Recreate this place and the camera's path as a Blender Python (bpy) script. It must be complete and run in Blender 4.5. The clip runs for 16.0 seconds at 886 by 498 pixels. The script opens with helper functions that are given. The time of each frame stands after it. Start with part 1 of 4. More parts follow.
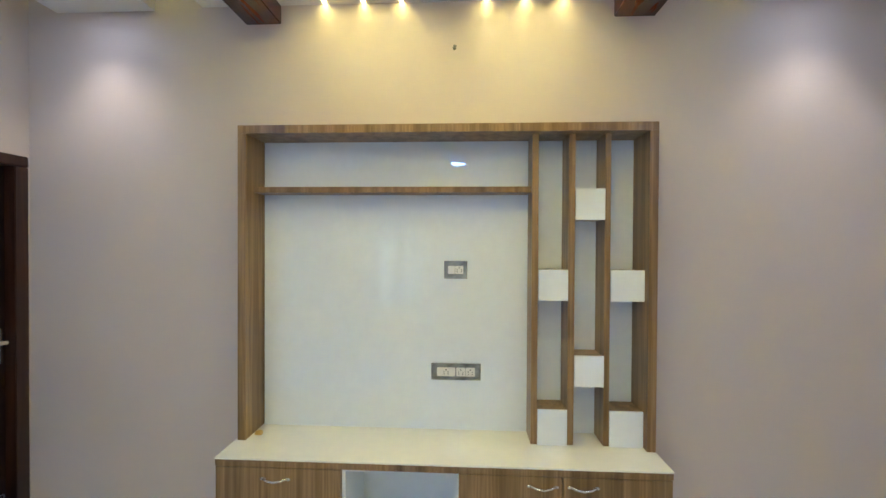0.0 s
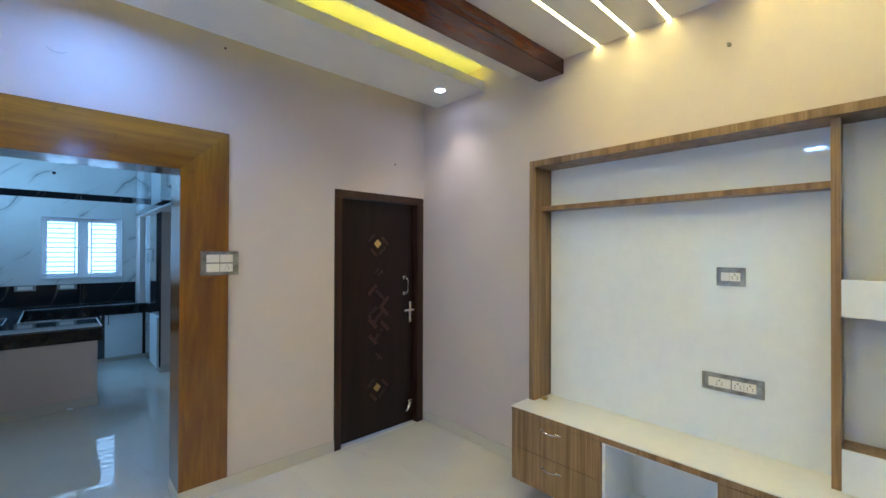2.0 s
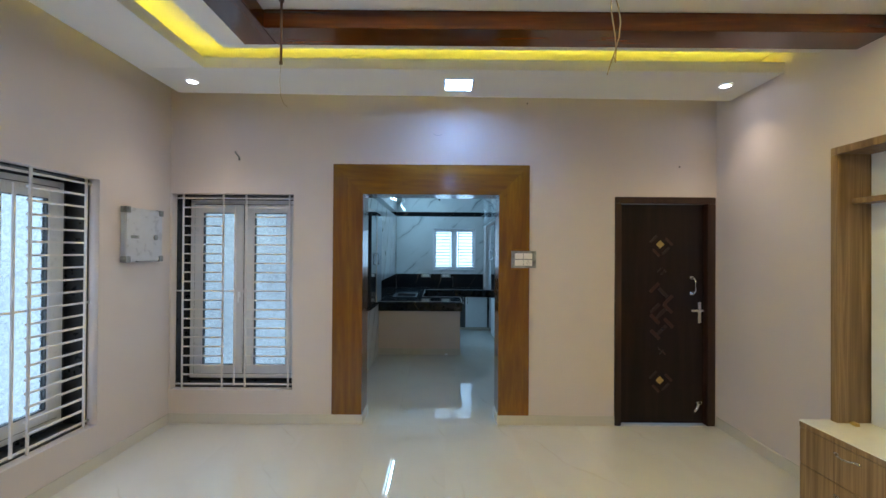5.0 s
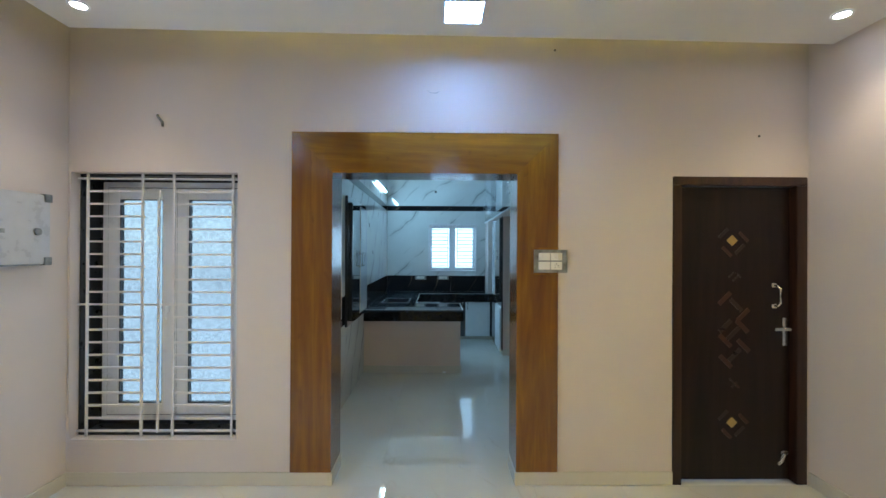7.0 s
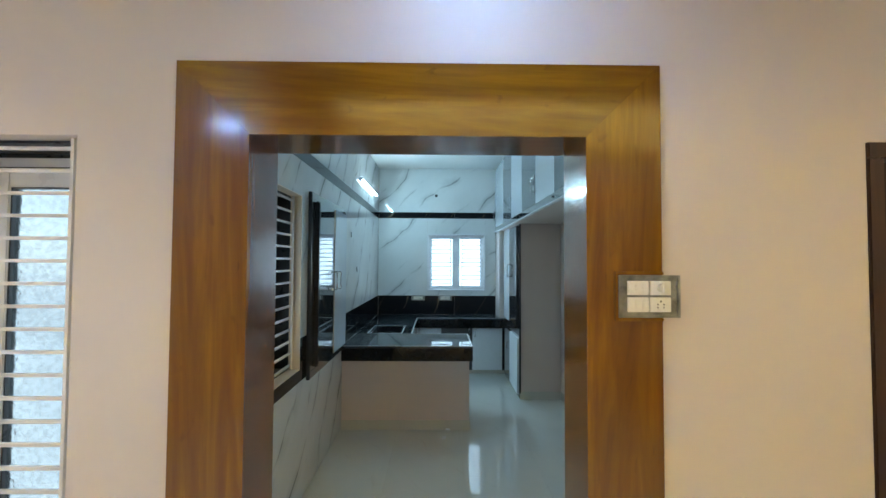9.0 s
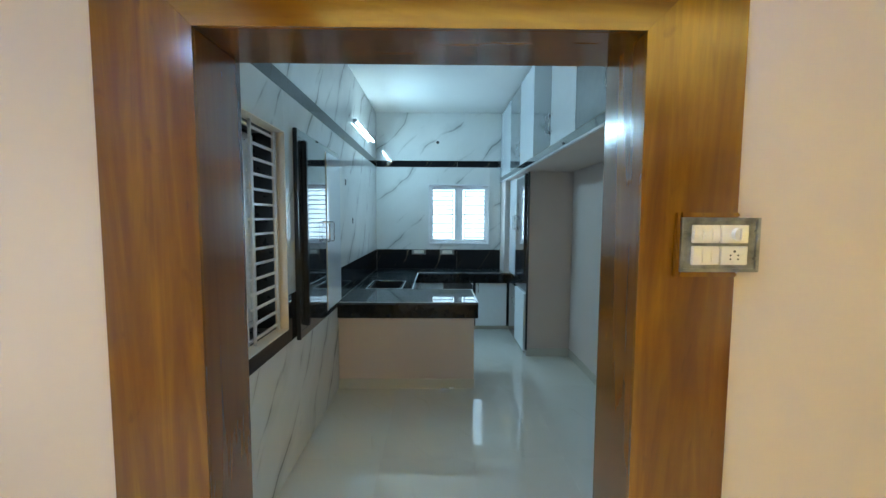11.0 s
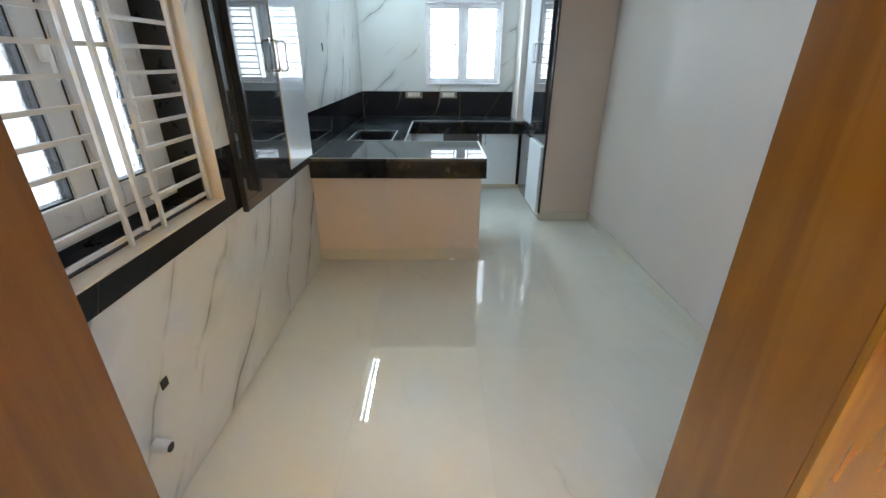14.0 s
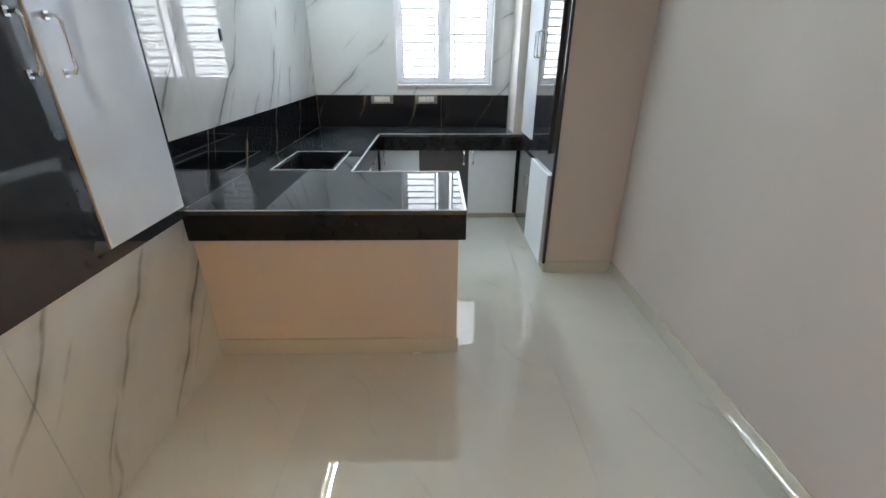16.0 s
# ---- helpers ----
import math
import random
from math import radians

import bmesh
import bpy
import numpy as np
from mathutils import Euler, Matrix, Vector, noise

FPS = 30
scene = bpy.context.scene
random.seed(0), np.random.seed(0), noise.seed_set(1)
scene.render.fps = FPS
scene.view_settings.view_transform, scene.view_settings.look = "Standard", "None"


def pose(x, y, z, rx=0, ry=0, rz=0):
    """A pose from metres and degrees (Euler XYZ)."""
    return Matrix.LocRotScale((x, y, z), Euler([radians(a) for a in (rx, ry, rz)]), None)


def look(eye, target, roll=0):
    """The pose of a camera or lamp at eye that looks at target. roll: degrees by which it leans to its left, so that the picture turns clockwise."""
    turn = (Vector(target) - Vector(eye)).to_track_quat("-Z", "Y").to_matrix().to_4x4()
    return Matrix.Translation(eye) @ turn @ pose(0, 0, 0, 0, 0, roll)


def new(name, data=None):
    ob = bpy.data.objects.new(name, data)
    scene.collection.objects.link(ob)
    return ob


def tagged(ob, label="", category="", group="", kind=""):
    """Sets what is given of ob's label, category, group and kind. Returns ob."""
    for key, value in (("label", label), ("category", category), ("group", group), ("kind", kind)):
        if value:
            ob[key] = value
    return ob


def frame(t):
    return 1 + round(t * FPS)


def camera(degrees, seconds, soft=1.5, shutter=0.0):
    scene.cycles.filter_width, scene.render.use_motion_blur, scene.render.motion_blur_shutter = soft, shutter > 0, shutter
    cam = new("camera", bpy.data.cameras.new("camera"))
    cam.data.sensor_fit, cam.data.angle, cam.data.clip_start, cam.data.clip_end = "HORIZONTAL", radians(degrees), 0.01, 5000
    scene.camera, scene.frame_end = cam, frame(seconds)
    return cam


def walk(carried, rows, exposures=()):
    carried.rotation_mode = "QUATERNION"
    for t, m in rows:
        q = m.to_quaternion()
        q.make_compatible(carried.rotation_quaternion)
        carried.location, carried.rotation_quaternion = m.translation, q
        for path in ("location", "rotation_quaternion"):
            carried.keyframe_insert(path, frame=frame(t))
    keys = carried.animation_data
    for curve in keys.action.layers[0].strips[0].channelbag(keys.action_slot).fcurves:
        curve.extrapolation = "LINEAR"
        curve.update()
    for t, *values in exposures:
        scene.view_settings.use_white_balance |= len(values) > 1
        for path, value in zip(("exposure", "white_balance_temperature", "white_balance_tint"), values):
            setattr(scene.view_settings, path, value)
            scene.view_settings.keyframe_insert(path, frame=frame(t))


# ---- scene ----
cam = camera(93.7, 16.0)
METRES, EYE, TILT, LEAN, TURN = 6.1, 1.57, 0.0, 0.0, 2.6
PATH = [
    (0, (0.041, 0.017, 1.608), (-0.061, 2.014, 1.587), 0.3),
    (0.5, (0.091, -0.023, 1.608), (-0.199, 1.956, 1.587), 0.2),
    (1, (0.199, -0.13, 1.602), (-0.419, 1.772, 1.597), 0.1),
    (1.5, (0.326, -0.227, 1.606), (-0.717, 1.479, 1.615), 0.2),
    (2, (0.541, -0.274, 1.596), (-0.919, 1.093, 1.609), 0.2),
    (2.5, (0.775, -0.304, 1.58), (-0.985, 0.646, 1.601), 0.1),
    (3, (1.062, -0.307, 1.593), (-0.859, 0.25, 1.61), 0.2),
    (3.5, (1.24, -0.275, 1.596), (-0.741, -0.001, 1.612), 0.3),
    (4, (1.369, -0.231, 1.568), (-0.629, -0.131, 1.593), 0.5),
    (4.5, (1.377, -0.22, 1.578), (-0.623, -0.197, 1.593), 0.4),
    (4.7, (1.372, -0.222, 1.58), (-0.628, -0.217, 1.594), 0.4),
    (7, (0.337, -0.238, 1.583), (-1.663, -0.213, 1.591), 0.3),
    (7.5, (-0.047, -0.289, 1.594), (-2.047, -0.25, 1.616), 0.2),
    (8, (-0.414, -0.243, 1.631), (-2.413, -0.217, 1.669), 0.3),
    (8.2, (-0.534, -0.243, 1.634), (-2.533, -0.219, 1.682), 0.3),
    (10.3, (-1.254, -0.270, 1.638), (-3.254, -0.246, 1.707), 0.3),
    (10.5, (-1.257, -0.27, 1.635), (-3.257, -0.247, 1.645), 0.3),
    (11, (-1.285, -0.279, 1.589), (-3.279, -0.253, 1.438), 0.3),
    (12, (-1.318, -0.283, 1.472), (-3.239, -0.265, 0.919), 0.2),
    (12.5, (-1.284, -0.278, 1.475), (-3.154, -0.26, 0.768), 0.3),
    (13, (-1.352, -0.290, 1.476), (-3.188, -0.268, 0.685), 0.4),
    (13.5, (-1.646, -0.262, 1.486), (-3.471, -0.244, 0.667), 0.4),
    (14, (-2.042, -0.254, 1.456), (-3.864, -0.233, 0.63), 0.3),
    (14.5, (-2.449, -0.222, 1.465), (-4.268, -0.202, 0.634), 0.1),
    (15, (-2.811, -0.113, 1.455), (-4.629, -0.087, 0.621), 0.3),
    (15.5, (-3.106, -0.056, 1.441), (-4.921, -0.025, 0.602), 0.4),
    (16, (-3.246, -0.043, 1.447), (-5.061, -0.011, 0.607), 0.2),
]
walk(cam, [(t, look(eye, target, roll)) for t, eye, target, roll in PATH],
     exposures=((0.0, 0.08, 5000, 10), (1.5, 0.2, 4980, 13), (2.5, -0.04, 4800, 11), (3.5, -0.08, 5150, 10), (4.5, -0.1, 5600, 10), (7.0, 0.15, 5600, 7), (7.5, 0.2, 6150, 9), (8.0, 0.35, 6250, 8), (10.5, 0.5, 6600, 10), (11.5, 0.58, 6050, 5), (12.5, 0.68, 6300, 7), (13.5, 0.9, 6500, 7), (14.1, 1.27, 8000, 25), (15.0, 1.24, 8250, 28), (16.0, 1.2, 8600, 30)))

# ---- world, sun, lamps ----
ELEV, ROT = radians(38), radians(80)
world = bpy.data.worlds.new("world")
scene.world = world
world.use_nodes = True
wn, wl = world.node_tree.nodes, world.node_tree.links
sky = wn.new("ShaderNodeTexSky")
sky.sky_type, sky.sun_disc = "NISHITA", False
sky.sun_elevation, sky.sun_rotation = ELEV, ROT
wl.new(sky.outputs[0], wn["Background"].inputs[0])
wn["Background"].inputs[1].default_value = 0.15


def lamp(name, kind, at, target, power, color, **more):
    data = bpy.data.lights.new(name, kind)
    data.energy, data.color = power, color
    for key, value in more.items():
        setattr(data, key, value)
    ob = new(name, data)
    ob.matrix_world = look(at, target)
    return ob


SUN_DIR = Vector((math.sin(ROT) * math.cos(ELEV), math.cos(ROT) * math.cos(ELEV), math.sin(ELEV)))
lamp("sun", "SUN", tuple(SUN_DIR * 50), (0, 0, 0), 2.0, (1, 0.95, 0.88), angle=radians(6))

DAY, KDAY = (0.84, 0.90, 1.0), (0.50, 0.78, 1.0)
# plan of the house, metres
WX, NY, SY, EX = -2.475, 2.30, -2.715, 2.33
JX = -2.725
KS, KN, KW = -1.19, 1.24, -7.50
SLAB = 3.12
DROP = 2.93

SPOT_W, TUBE_W = 23, 10.5
# daylight in the openings
lamp("daylight_west", "AREA", (WX - 0.32, -2.15, 1.2), (0, -2.15, 1.2), 18, DAY, shape="RECTANGLE", size=1.1, size_y=1.8)
lamp("daylight_south", "AREA", (-1.13, SY - 0.27, 1.2), (-1.13, 0, 1.2), 30, DAY, shape="RECTANGLE", size=1.1, size_y=1.8)
lamp("daylight_kitchen_side", "AREA", (-3.37, KS - 0.27, 1.5), (-3.37, 0, 1.5), 13, KDAY, shape="RECTANGLE", size=0.85, size_y=1.2)
lamp("daylight_kitchen", "AREA", (KW - 0.27, 0.04, 1.64), (0, 0.04, 1.64), 28, KDAY, shape="RECTANGLE", size=0.9, size_y=0.9)


# ---- materials ----
MATS = {}


class Nodes:
    """A small helper to write node materials."""

    def __init__(self, name):
        self.m = bpy.data.materials.new(name)
        self.m.use_nodes = True
        self.t = self.m.node_tree
        self.b = self.t.nodes["Principled BSDF"]
        self.co = self.t.nodes.new("ShaderNodeTexCoord").outputs["Object"]

    def link(self, a, b):
        self.t.links.new(a, b)

    def put(self, socket, value):
        if hasattr(value, "is_output"):
            self.link(value, socket)
        elif isinstance(value, (tuple, list)) and len(value) == 3 and socket.type == "RGBA":
            socket.default_value = (*value, 1)
        else:
            socket.default_value = value

    def math(self, op, a, b=0.0, c=0.0):
        n = self.t.nodes.new("ShaderNodeMath")
        n.operation = op
        for s, v in zip(n.inputs, (a, b, c)):
            self.put(s, v)
        return n.outputs[0]

    def mapped(self, scale=(1, 1, 1), rot=(0, 0, 0), shift=(0, 0, 0), source=None):
        n = self.t.nodes.new("ShaderNodeMapping")
        self.link(source or self.co, n.inputs[0])
        n.inputs["Scale"].default_value, n.inputs["Rotation"].default_value = scale, rot
        self.put(n.inputs["Location"], shift)
        return n.outputs[0]

    def noise(self, vec, scale=1.0, detail=3.0, rough=0.5, distort=0.0):
        n = self.t.nodes.new("ShaderNodeTexNoise")
        self.link(vec, n.inputs["Vector"])
        for k, v in (("Scale", scale), ("Detail", detail), ("Roughness", rough), ("Distortion", distort)):
            n.inputs[k].default_value = v
        return n.outputs[0]

    def ramp(self, fac, stops):
        n = self.t.nodes.new("ShaderNodeValToRGB")
        self.link(fac, n.inputs[0])
        e = n.color_ramp.elements
        while len(e) < len(stops):
            e.new(0.5)
        for el, (p, c) in zip(e, stops):
            el.position, el.color = p, ((*c, 1) if isinstance(c, (tuple, list)) else (c, c, c, 1))
        return n.outputs[0]

    def mix(self, fac, a, b, mode="MIX"):
        n = self.t.nodes.new("ShaderNodeMix")
        n.data_type, n.blend_type = "RGBA", mode
        self.put(n.inputs[0], fac)
        self.put(n.inputs[6], a)
        self.put(n.inputs[7], b)
        return n.outputs[2]

    def bump(self, height, strength=0.1, distance=0.01):
        n = self.t.nodes.new("ShaderNodeBump")
        self.link(height, n.inputs["Height"])
        n.inputs["Strength"].default_value, n.inputs["Distance"].default_value = strength, distance
        self.link(n.outputs[0], self.b.inputs["Normal"])

    def set(self, **kw):
        for k, v in kw.items():
            self.put(self.b.inputs[k.replace("_", " ")], v)
        return self.m

    def xyz(self):
        n = self.t.nodes.new("ShaderNodeSeparateXYZ")
        self.link(self.co, n.inputs[0])
        return n.outputs

    def vec(self, x, y, z):
        n = self.t.nodes.new("ShaderNodeCombineXYZ")
        for s, v in zip(n.inputs, (x, y, z)):
            self.put(s, v)
        return n.outputs[0]

    def rand(self):
        return self.t.nodes.new("ShaderNodeObjectInfo").outputs["Random"]


def painted(name, color, rough=0.55, spread=0.04, bump=0.06, coat=0.0):
    n = Nodes(name)
    big = n.noise(n.mapped(), 0.9, 4, 0.55)
    fine = n.noise(n.mapped(), 90, 2)
    lo = tuple(c * (1 - spread) for c in color)
    hi = tuple(min(1, c * (1 + spread)) for c in color)
    n.bump(n.math("ADD", fine, n.math("MULTIPLY", big, 3)), bump, 0.004)
    return n.set(Base_Color=n.ramp(big, ((0.3, lo), (0.7, hi))), Roughness=n.ramp(fine, ((0.3, rough * 0.9), (0.7, min(1, rough * 1.1)))), Coat_Weight=coat)


def timber(name, dark, mid, light, axis, rough=0.2, scale=1.0, coat=0.7, streak=0.5):
    """Grain that runs along the axis x, y or z."""
    n = Nodes(name)
    s = {"x": (0.5, 7, 7), "y": (7, 0.5, 7), "z": (7, 7, 0.5)}[axis]
    v = n.mapped(tuple(a * scale for a in s), shift=n.math("MULTIPLY", n.rand(), 13.0))
    a = n.noise(v, 1.0, 5, 0.6, 1.6)
    b = n.noise(v, 6.0, 4, 0.6)
    k = n.noise(n.mapped((9, 9, 3) if axis == "z" else (5, 5, 9)), 2.4, 2, 0.5, 0.5)
    col = n.ramp(a, ((0.30, dark), (0.5, mid), (0.72, light)))
    col = n.mix(n.ramp(b, ((0.45, 0.0), (0.75, streak))), col, dark)
    col = n.mix(n.ramp(k, ((0.66, 0.0), (0.74, streak * 0.6))), col, tuple(c * 0.35 for c in dark))
    n.bump(b, 0.012, 0.003)
    return n.set(Base_Color=col, Roughness=n.ramp(b, ((0.3, rough * 0.8), (0.8, rough * 1.3))), Coat_Weight=coat, Coat_Roughness=0.12)


def laminate(name, stripes, rough=0.35):
    n = Nodes(name)
    v = n.mapped((1, 1, 0.04))
    a = n.noise(v, 16, 3, 0.6, 0.3)
    b = n.noise(n.mapped((1, 1, 0.02)), 120, 3, 0.6)
    d = n.noise(n.mapped((1, 1, 0.10)), 5, 2, 0.5, 0.8)
    f = n.math("ADD", n.math("MULTIPLY", a, 0.75), n.math("MULTIPLY", d, 0.25))
    col = n.ramp(f, stripes)
    col = n.mix(n.ramp(b, ((0.4, 0.0), (0.8, 0.45))), col, tuple(c * 0.6 for c in stripes[0][1]))
    n.bump(b, 0.08, 0.002)
    return n.set(Base_Color=col, Roughness=rough)


def marble(name, base, vein, rough, w_of, angle, width, amount, freq=2.2, cloud=0.1, rnd=0.0, wander=0.55, spec=0.6, open_at=0.42):
    """Thin drifting veins that rise at an angle over a wall (w_of: wall) or over a level top (w_of: top)."""
    n = Nodes(name)
    x, y, z = n.xyz()
    w, h = (n.math("SUBTRACT", y, x), z) if w_of == "wall" else (x, y)
    cs, sn = math.cos(radians(angle)), math.sin(radians(angle))
    off = n.math("MULTIPLY", n.rand(), rnd)
    across = n.math("ADD", n.math("SUBTRACT", n.math("MULTIPLY", h, cs), n.math("MULTIPLY", w, sn)), off)
    along = n.math("ADD", n.math("MULTIPLY", w, cs), n.math("MULTIPLY", h, sn))
    v = n.vec(n.math("MULTIPLY", across, 1.3), n.math("MULTIPLY", along, 0.8), off)
    fine = n.vec(n.math("MULTIPLY", across, 7.0), n.math("MULTIPLY", along, 3.0), off)
    drift = n.math("ADD", n.math("MULTIPLY", n.noise(v, 1.0, 3, 0.5), wander * 2), n.math("MULTIPLY", n.noise(fine, 1.0, 4, 0.6), 0.09))

    def family(f, shift, wide, lo, hi, seed):
        k = n.math("ADD", n.math("MULTIPLY", across, f), n.math("ADD", drift, shift))
        d = n.math("ABSOLUTE", n.math("SUBTRACT", n.math("FRACT", k), 0.5))
        core = n.ramp(d, ((0.0, 1.0), (wide * f * 0.4, 0.75), (wide * f, 0.0)))
        halo = n.ramp(d, ((0.0, 0.35), (wide * f * 5, 0.0)))
        gate = n.ramp(n.noise(n.mapped((1, 1, 1), shift=(seed, seed, seed), source=n.vec(n.math("MULTIPLY", across, 1.6), n.math("MULTIPLY", along, 1.5), off)), 1.5, 3, 0.6), ((lo, 0.0), (hi, 1.0)))
        return n.math("MULTIPLY", n.math("MAXIMUM", core, n.math("MULTIPLY", halo, gate)), gate)

    f = n.math("MAXIMUM", family(freq, 0.0, width, open_at, open_at + 0.18, 3.0), n.math("MULTIPLY", family(freq * 1.63, 0.3, width * 0.6, 0.50, 0.66, 9.0), 0.7))
    body = n.mix(n.ramp(n.noise(v, 1.4, 5, 0.6), ((0.40, 0.0), (0.80, cloud))), base, vein)
    n.bump(n.noise(n.mapped(), 2.2, 2), 0.005, 0.02)
    return n.set(Base_Color=n.mix(n.math("MULTIPLY", f, amount), body, vein), Roughness=rough, Specular_IOR_Level=spec)


def plain(name, color, rough=0.4, metal=0.0, coat=0.0, spread=0.06, bump=0.03):
    n = Nodes(name)
    f = n.noise(n.mapped(), 14, 4, 0.6)
    n.bump(n.noise(n.mapped(), 160, 2), bump, 0.002)
    return n.set(Base_Color=n.ramp(f, ((0.3, tuple(c * (1 - spread) for c in color)), (0.7, tuple(min(1, c * (1 + spread)) for c in color)))),
                 Roughness=n.ramp(f, ((0.3, rough * 0.85), (0.7, min(1, rough * 1.15)))), Metallic=metal, Coat_Weight=coat)


def glowing(name, color, strength):
    n = Nodes(name)
    return n.set(Base_Color=(0.8, 0.8, 0.8), Emission_Color=color, Emission_Strength=strength)


PAINT = painted("wall_paint", (0.645, 0.575, 0.54), 0.5)
CEIL = painted("ceiling_paint", (0.80, 0.80, 0.79), 0.75)
CREAM = painted("cream_paint", (0.66, 0.55, 0.49), 0.6)
REVEAL = painted("reveal_paint", (0.72, 0.60, 0.48), 0.6)
TEAK_Z = timber("teak_upright", (0.115, 0.038, 0.001), (0.185, 0.070, 0.001), (0.29, 0.122, 0.002), "z")
TEAK_Y = timber("teak_level", (0.115, 0.038, 0.001), (0.185, 0.070, 0.001), (0.29, 0.122, 0.002), "y")
TEAK_JAMB = timber("teak_jamb", (0.13, 0.046, 0.004), (0.165, 0.061, 0.005), (0.205, 0.080, 0.007), "z", 0.22, coat=0.5, streak=0.12)
BEAM_Y = timber("beam_wood_y", (0.038, 0.008, 0.0008), (0.095, 0.022, 0.001), (0.18, 0.050, 0.002), "y", 0.16, coat=0.3)
BEAM_X = timber("beam_wood_x", (0.038, 0.008, 0.0008), (0.095, 0.022, 0.001), (0.18, 0.050, 0.002), "x", 0.16, coat=0.3)
WALNUT = laminate("walnut_laminate", ((0.34, (0.12, 0.068, 0.026)), (0.46, (0.225, 0.138, 0.055)), (0.56, (0.34, 0.22, 0.10)), (0.66, (0.18, 0.104, 0.04))))
DOORWOOD = timber("door_wood", (0.006, 0.0035, 0.003), (0.012, 0.006, 0.005), (0.02, 0.010, 0.007), "z", 0.38, coat=0.1)
DOORWOOD.node_tree.nodes["Principled BSDF"].inputs["Specular IOR Level"].default_value = 0.3
FRAMEWOOD = timber("door_frame_wood", (0.012, 0.004, 0.002), (0.035, 0.012, 0.005), (0.06, 0.022, 0.009), "z", 0.35, coat=0.2)
INLAY = plain("door_carving", (0.050, 0.015, 0.008), 0.42)
GOLD = plain("brass_inlay", (0.55, 0.40, 0.14), 0.35, 0.7)
GLOSSWHITE = plain("white_gloss_laminate", (0.84, 0.90, 0.98), 0.03, coat=1.0, spread=0.02, bump=0.0)
MATTWHITE = plain("white_laminate", (0.86, 0.90, 0.94), 0.35, spread=0.02)
TOPCREAM = plain("cream_gloss_top", (0.87, 0.87, 0.83), 0.07, coat=0.6, spread=0.02, bump=0.0)
GREYDOOR = plain("dark_grey_gloss_laminate", (0.040, 0.043, 0.050), 0.03, coat=1.0, spread=0.1, bump=0.0)
LOFTGREY = plain("grey_gloss_laminate", (0.16, 0.18, 0.20), 0.08, coat=0.5, spread=0.05, bump=0.0)
DARKTRIM = plain("charcoal_trim", (0.03, 0.03, 0.032), 0.2)
UPVC = plain("white_upvc", (0.68, 0.69, 0.71), 0.3, spread=0.02)
GRILLE = plain("painted_steel_bars", (0.72, 0.70, 0.70), 0.35, spread=0.05)
# also the black that stands for shade in the casement gaps
GASKET = plain("dark_shadow_board", (0.02, 0.022, 0.025), 0.3)
CHROME = plain("chrome", (0.75, 0.75, 0.76), 0.15, 1.0, spread=0.02, bump=0.0)
STEEL = plain("galvanised_box", (0.29, 0.30, 0.29), 0.38, 0.8, spread=0.5)
SWITCH = plain("switch_plastic", (0.82, 0.80, 0.74), 0.3, spread=0.02)
HOLE = plain("socket_hole", (0.02, 0.02, 0.02), 0.6)
MARBLE = marble("veined_marble_tile", (0.74, 0.755, 0.75), (0.22, 0.24, 0.24), 0.02, "wall", 43, 0.014, 0.95, 1.7, 0.2, spec=0.9, open_at=0.39)
MARBLE_S = marble("veined_marble_tile_side", (0.74, 0.745, 0.73), (0.15, 0.15, 0.135), 0.015, "wall", 52, 0.017, 0.85, 2.3, 0.2, wander=0.8, spec=0.9, open_at=0.40)
BLACKTILE = marble("black_veined_tile", (0.010, 0.010, 0.012), (0.38, 0.28, 0.18), 0.04, "wall", 62, 0.0042, 0.8, 2.2, 0.0, spec=0.28)
GRANITE = marble("dusty_black_granite", (0.008, 0.010, 0.012), (0.17, 0.20, 0.22), 0.03, "top", 25, 0.003, 0.3, 1.4, 0.6, spec=0.6)
FLOORTILE = marble("polished_floor_tile", (0.67, 0.66, 0.61), (0.44, 0.38, 0.29), 0.010, "top", 30, 0.004, 0.50, 1.2, 0.22, rnd=3.0, spec=1.0)
SKIRT = marble("skirting_tile", (0.64, 0.61, 0.53), (0.46, 0.43, 0.36), 0.012, "top", 30, 0.003, 0.2, 1.2, 0.2, spec=1.0)
GROUT = plain("grout", (0.66, 0.65, 0.60), 0.4)
CARVED = plain("door_carving_dark", (0.022, 0.010, 0.008), 0.3)
LED_WARM = glowing("led_line_glow", (1.0, 0.72, 0.16), 34)
LED_YELLOW = glowing("led_tape_glow", (1.0, 0.76, 0.03), 13)
LED_PANEL = glowing("led_panel_glow", (0.34, 0.57, 1.0), 56)
LED_SPOT = glowing("led_spot_glow", (1.0, 0.92, 0.88), 60)
LED_TUBE = glowing("tube_glow", (0.60, 0.90, 1.0), 30)
WIRE = plain("old_wire", (0.35, 0.28, 0.16), 0.5)
BLACKROD = plain("dark_rod", (0.045, 0.014, 0.010), 0.35)
SINK = plain("sink_steel", (0.10, 0.10, 0.11), 0.3, 0.9)


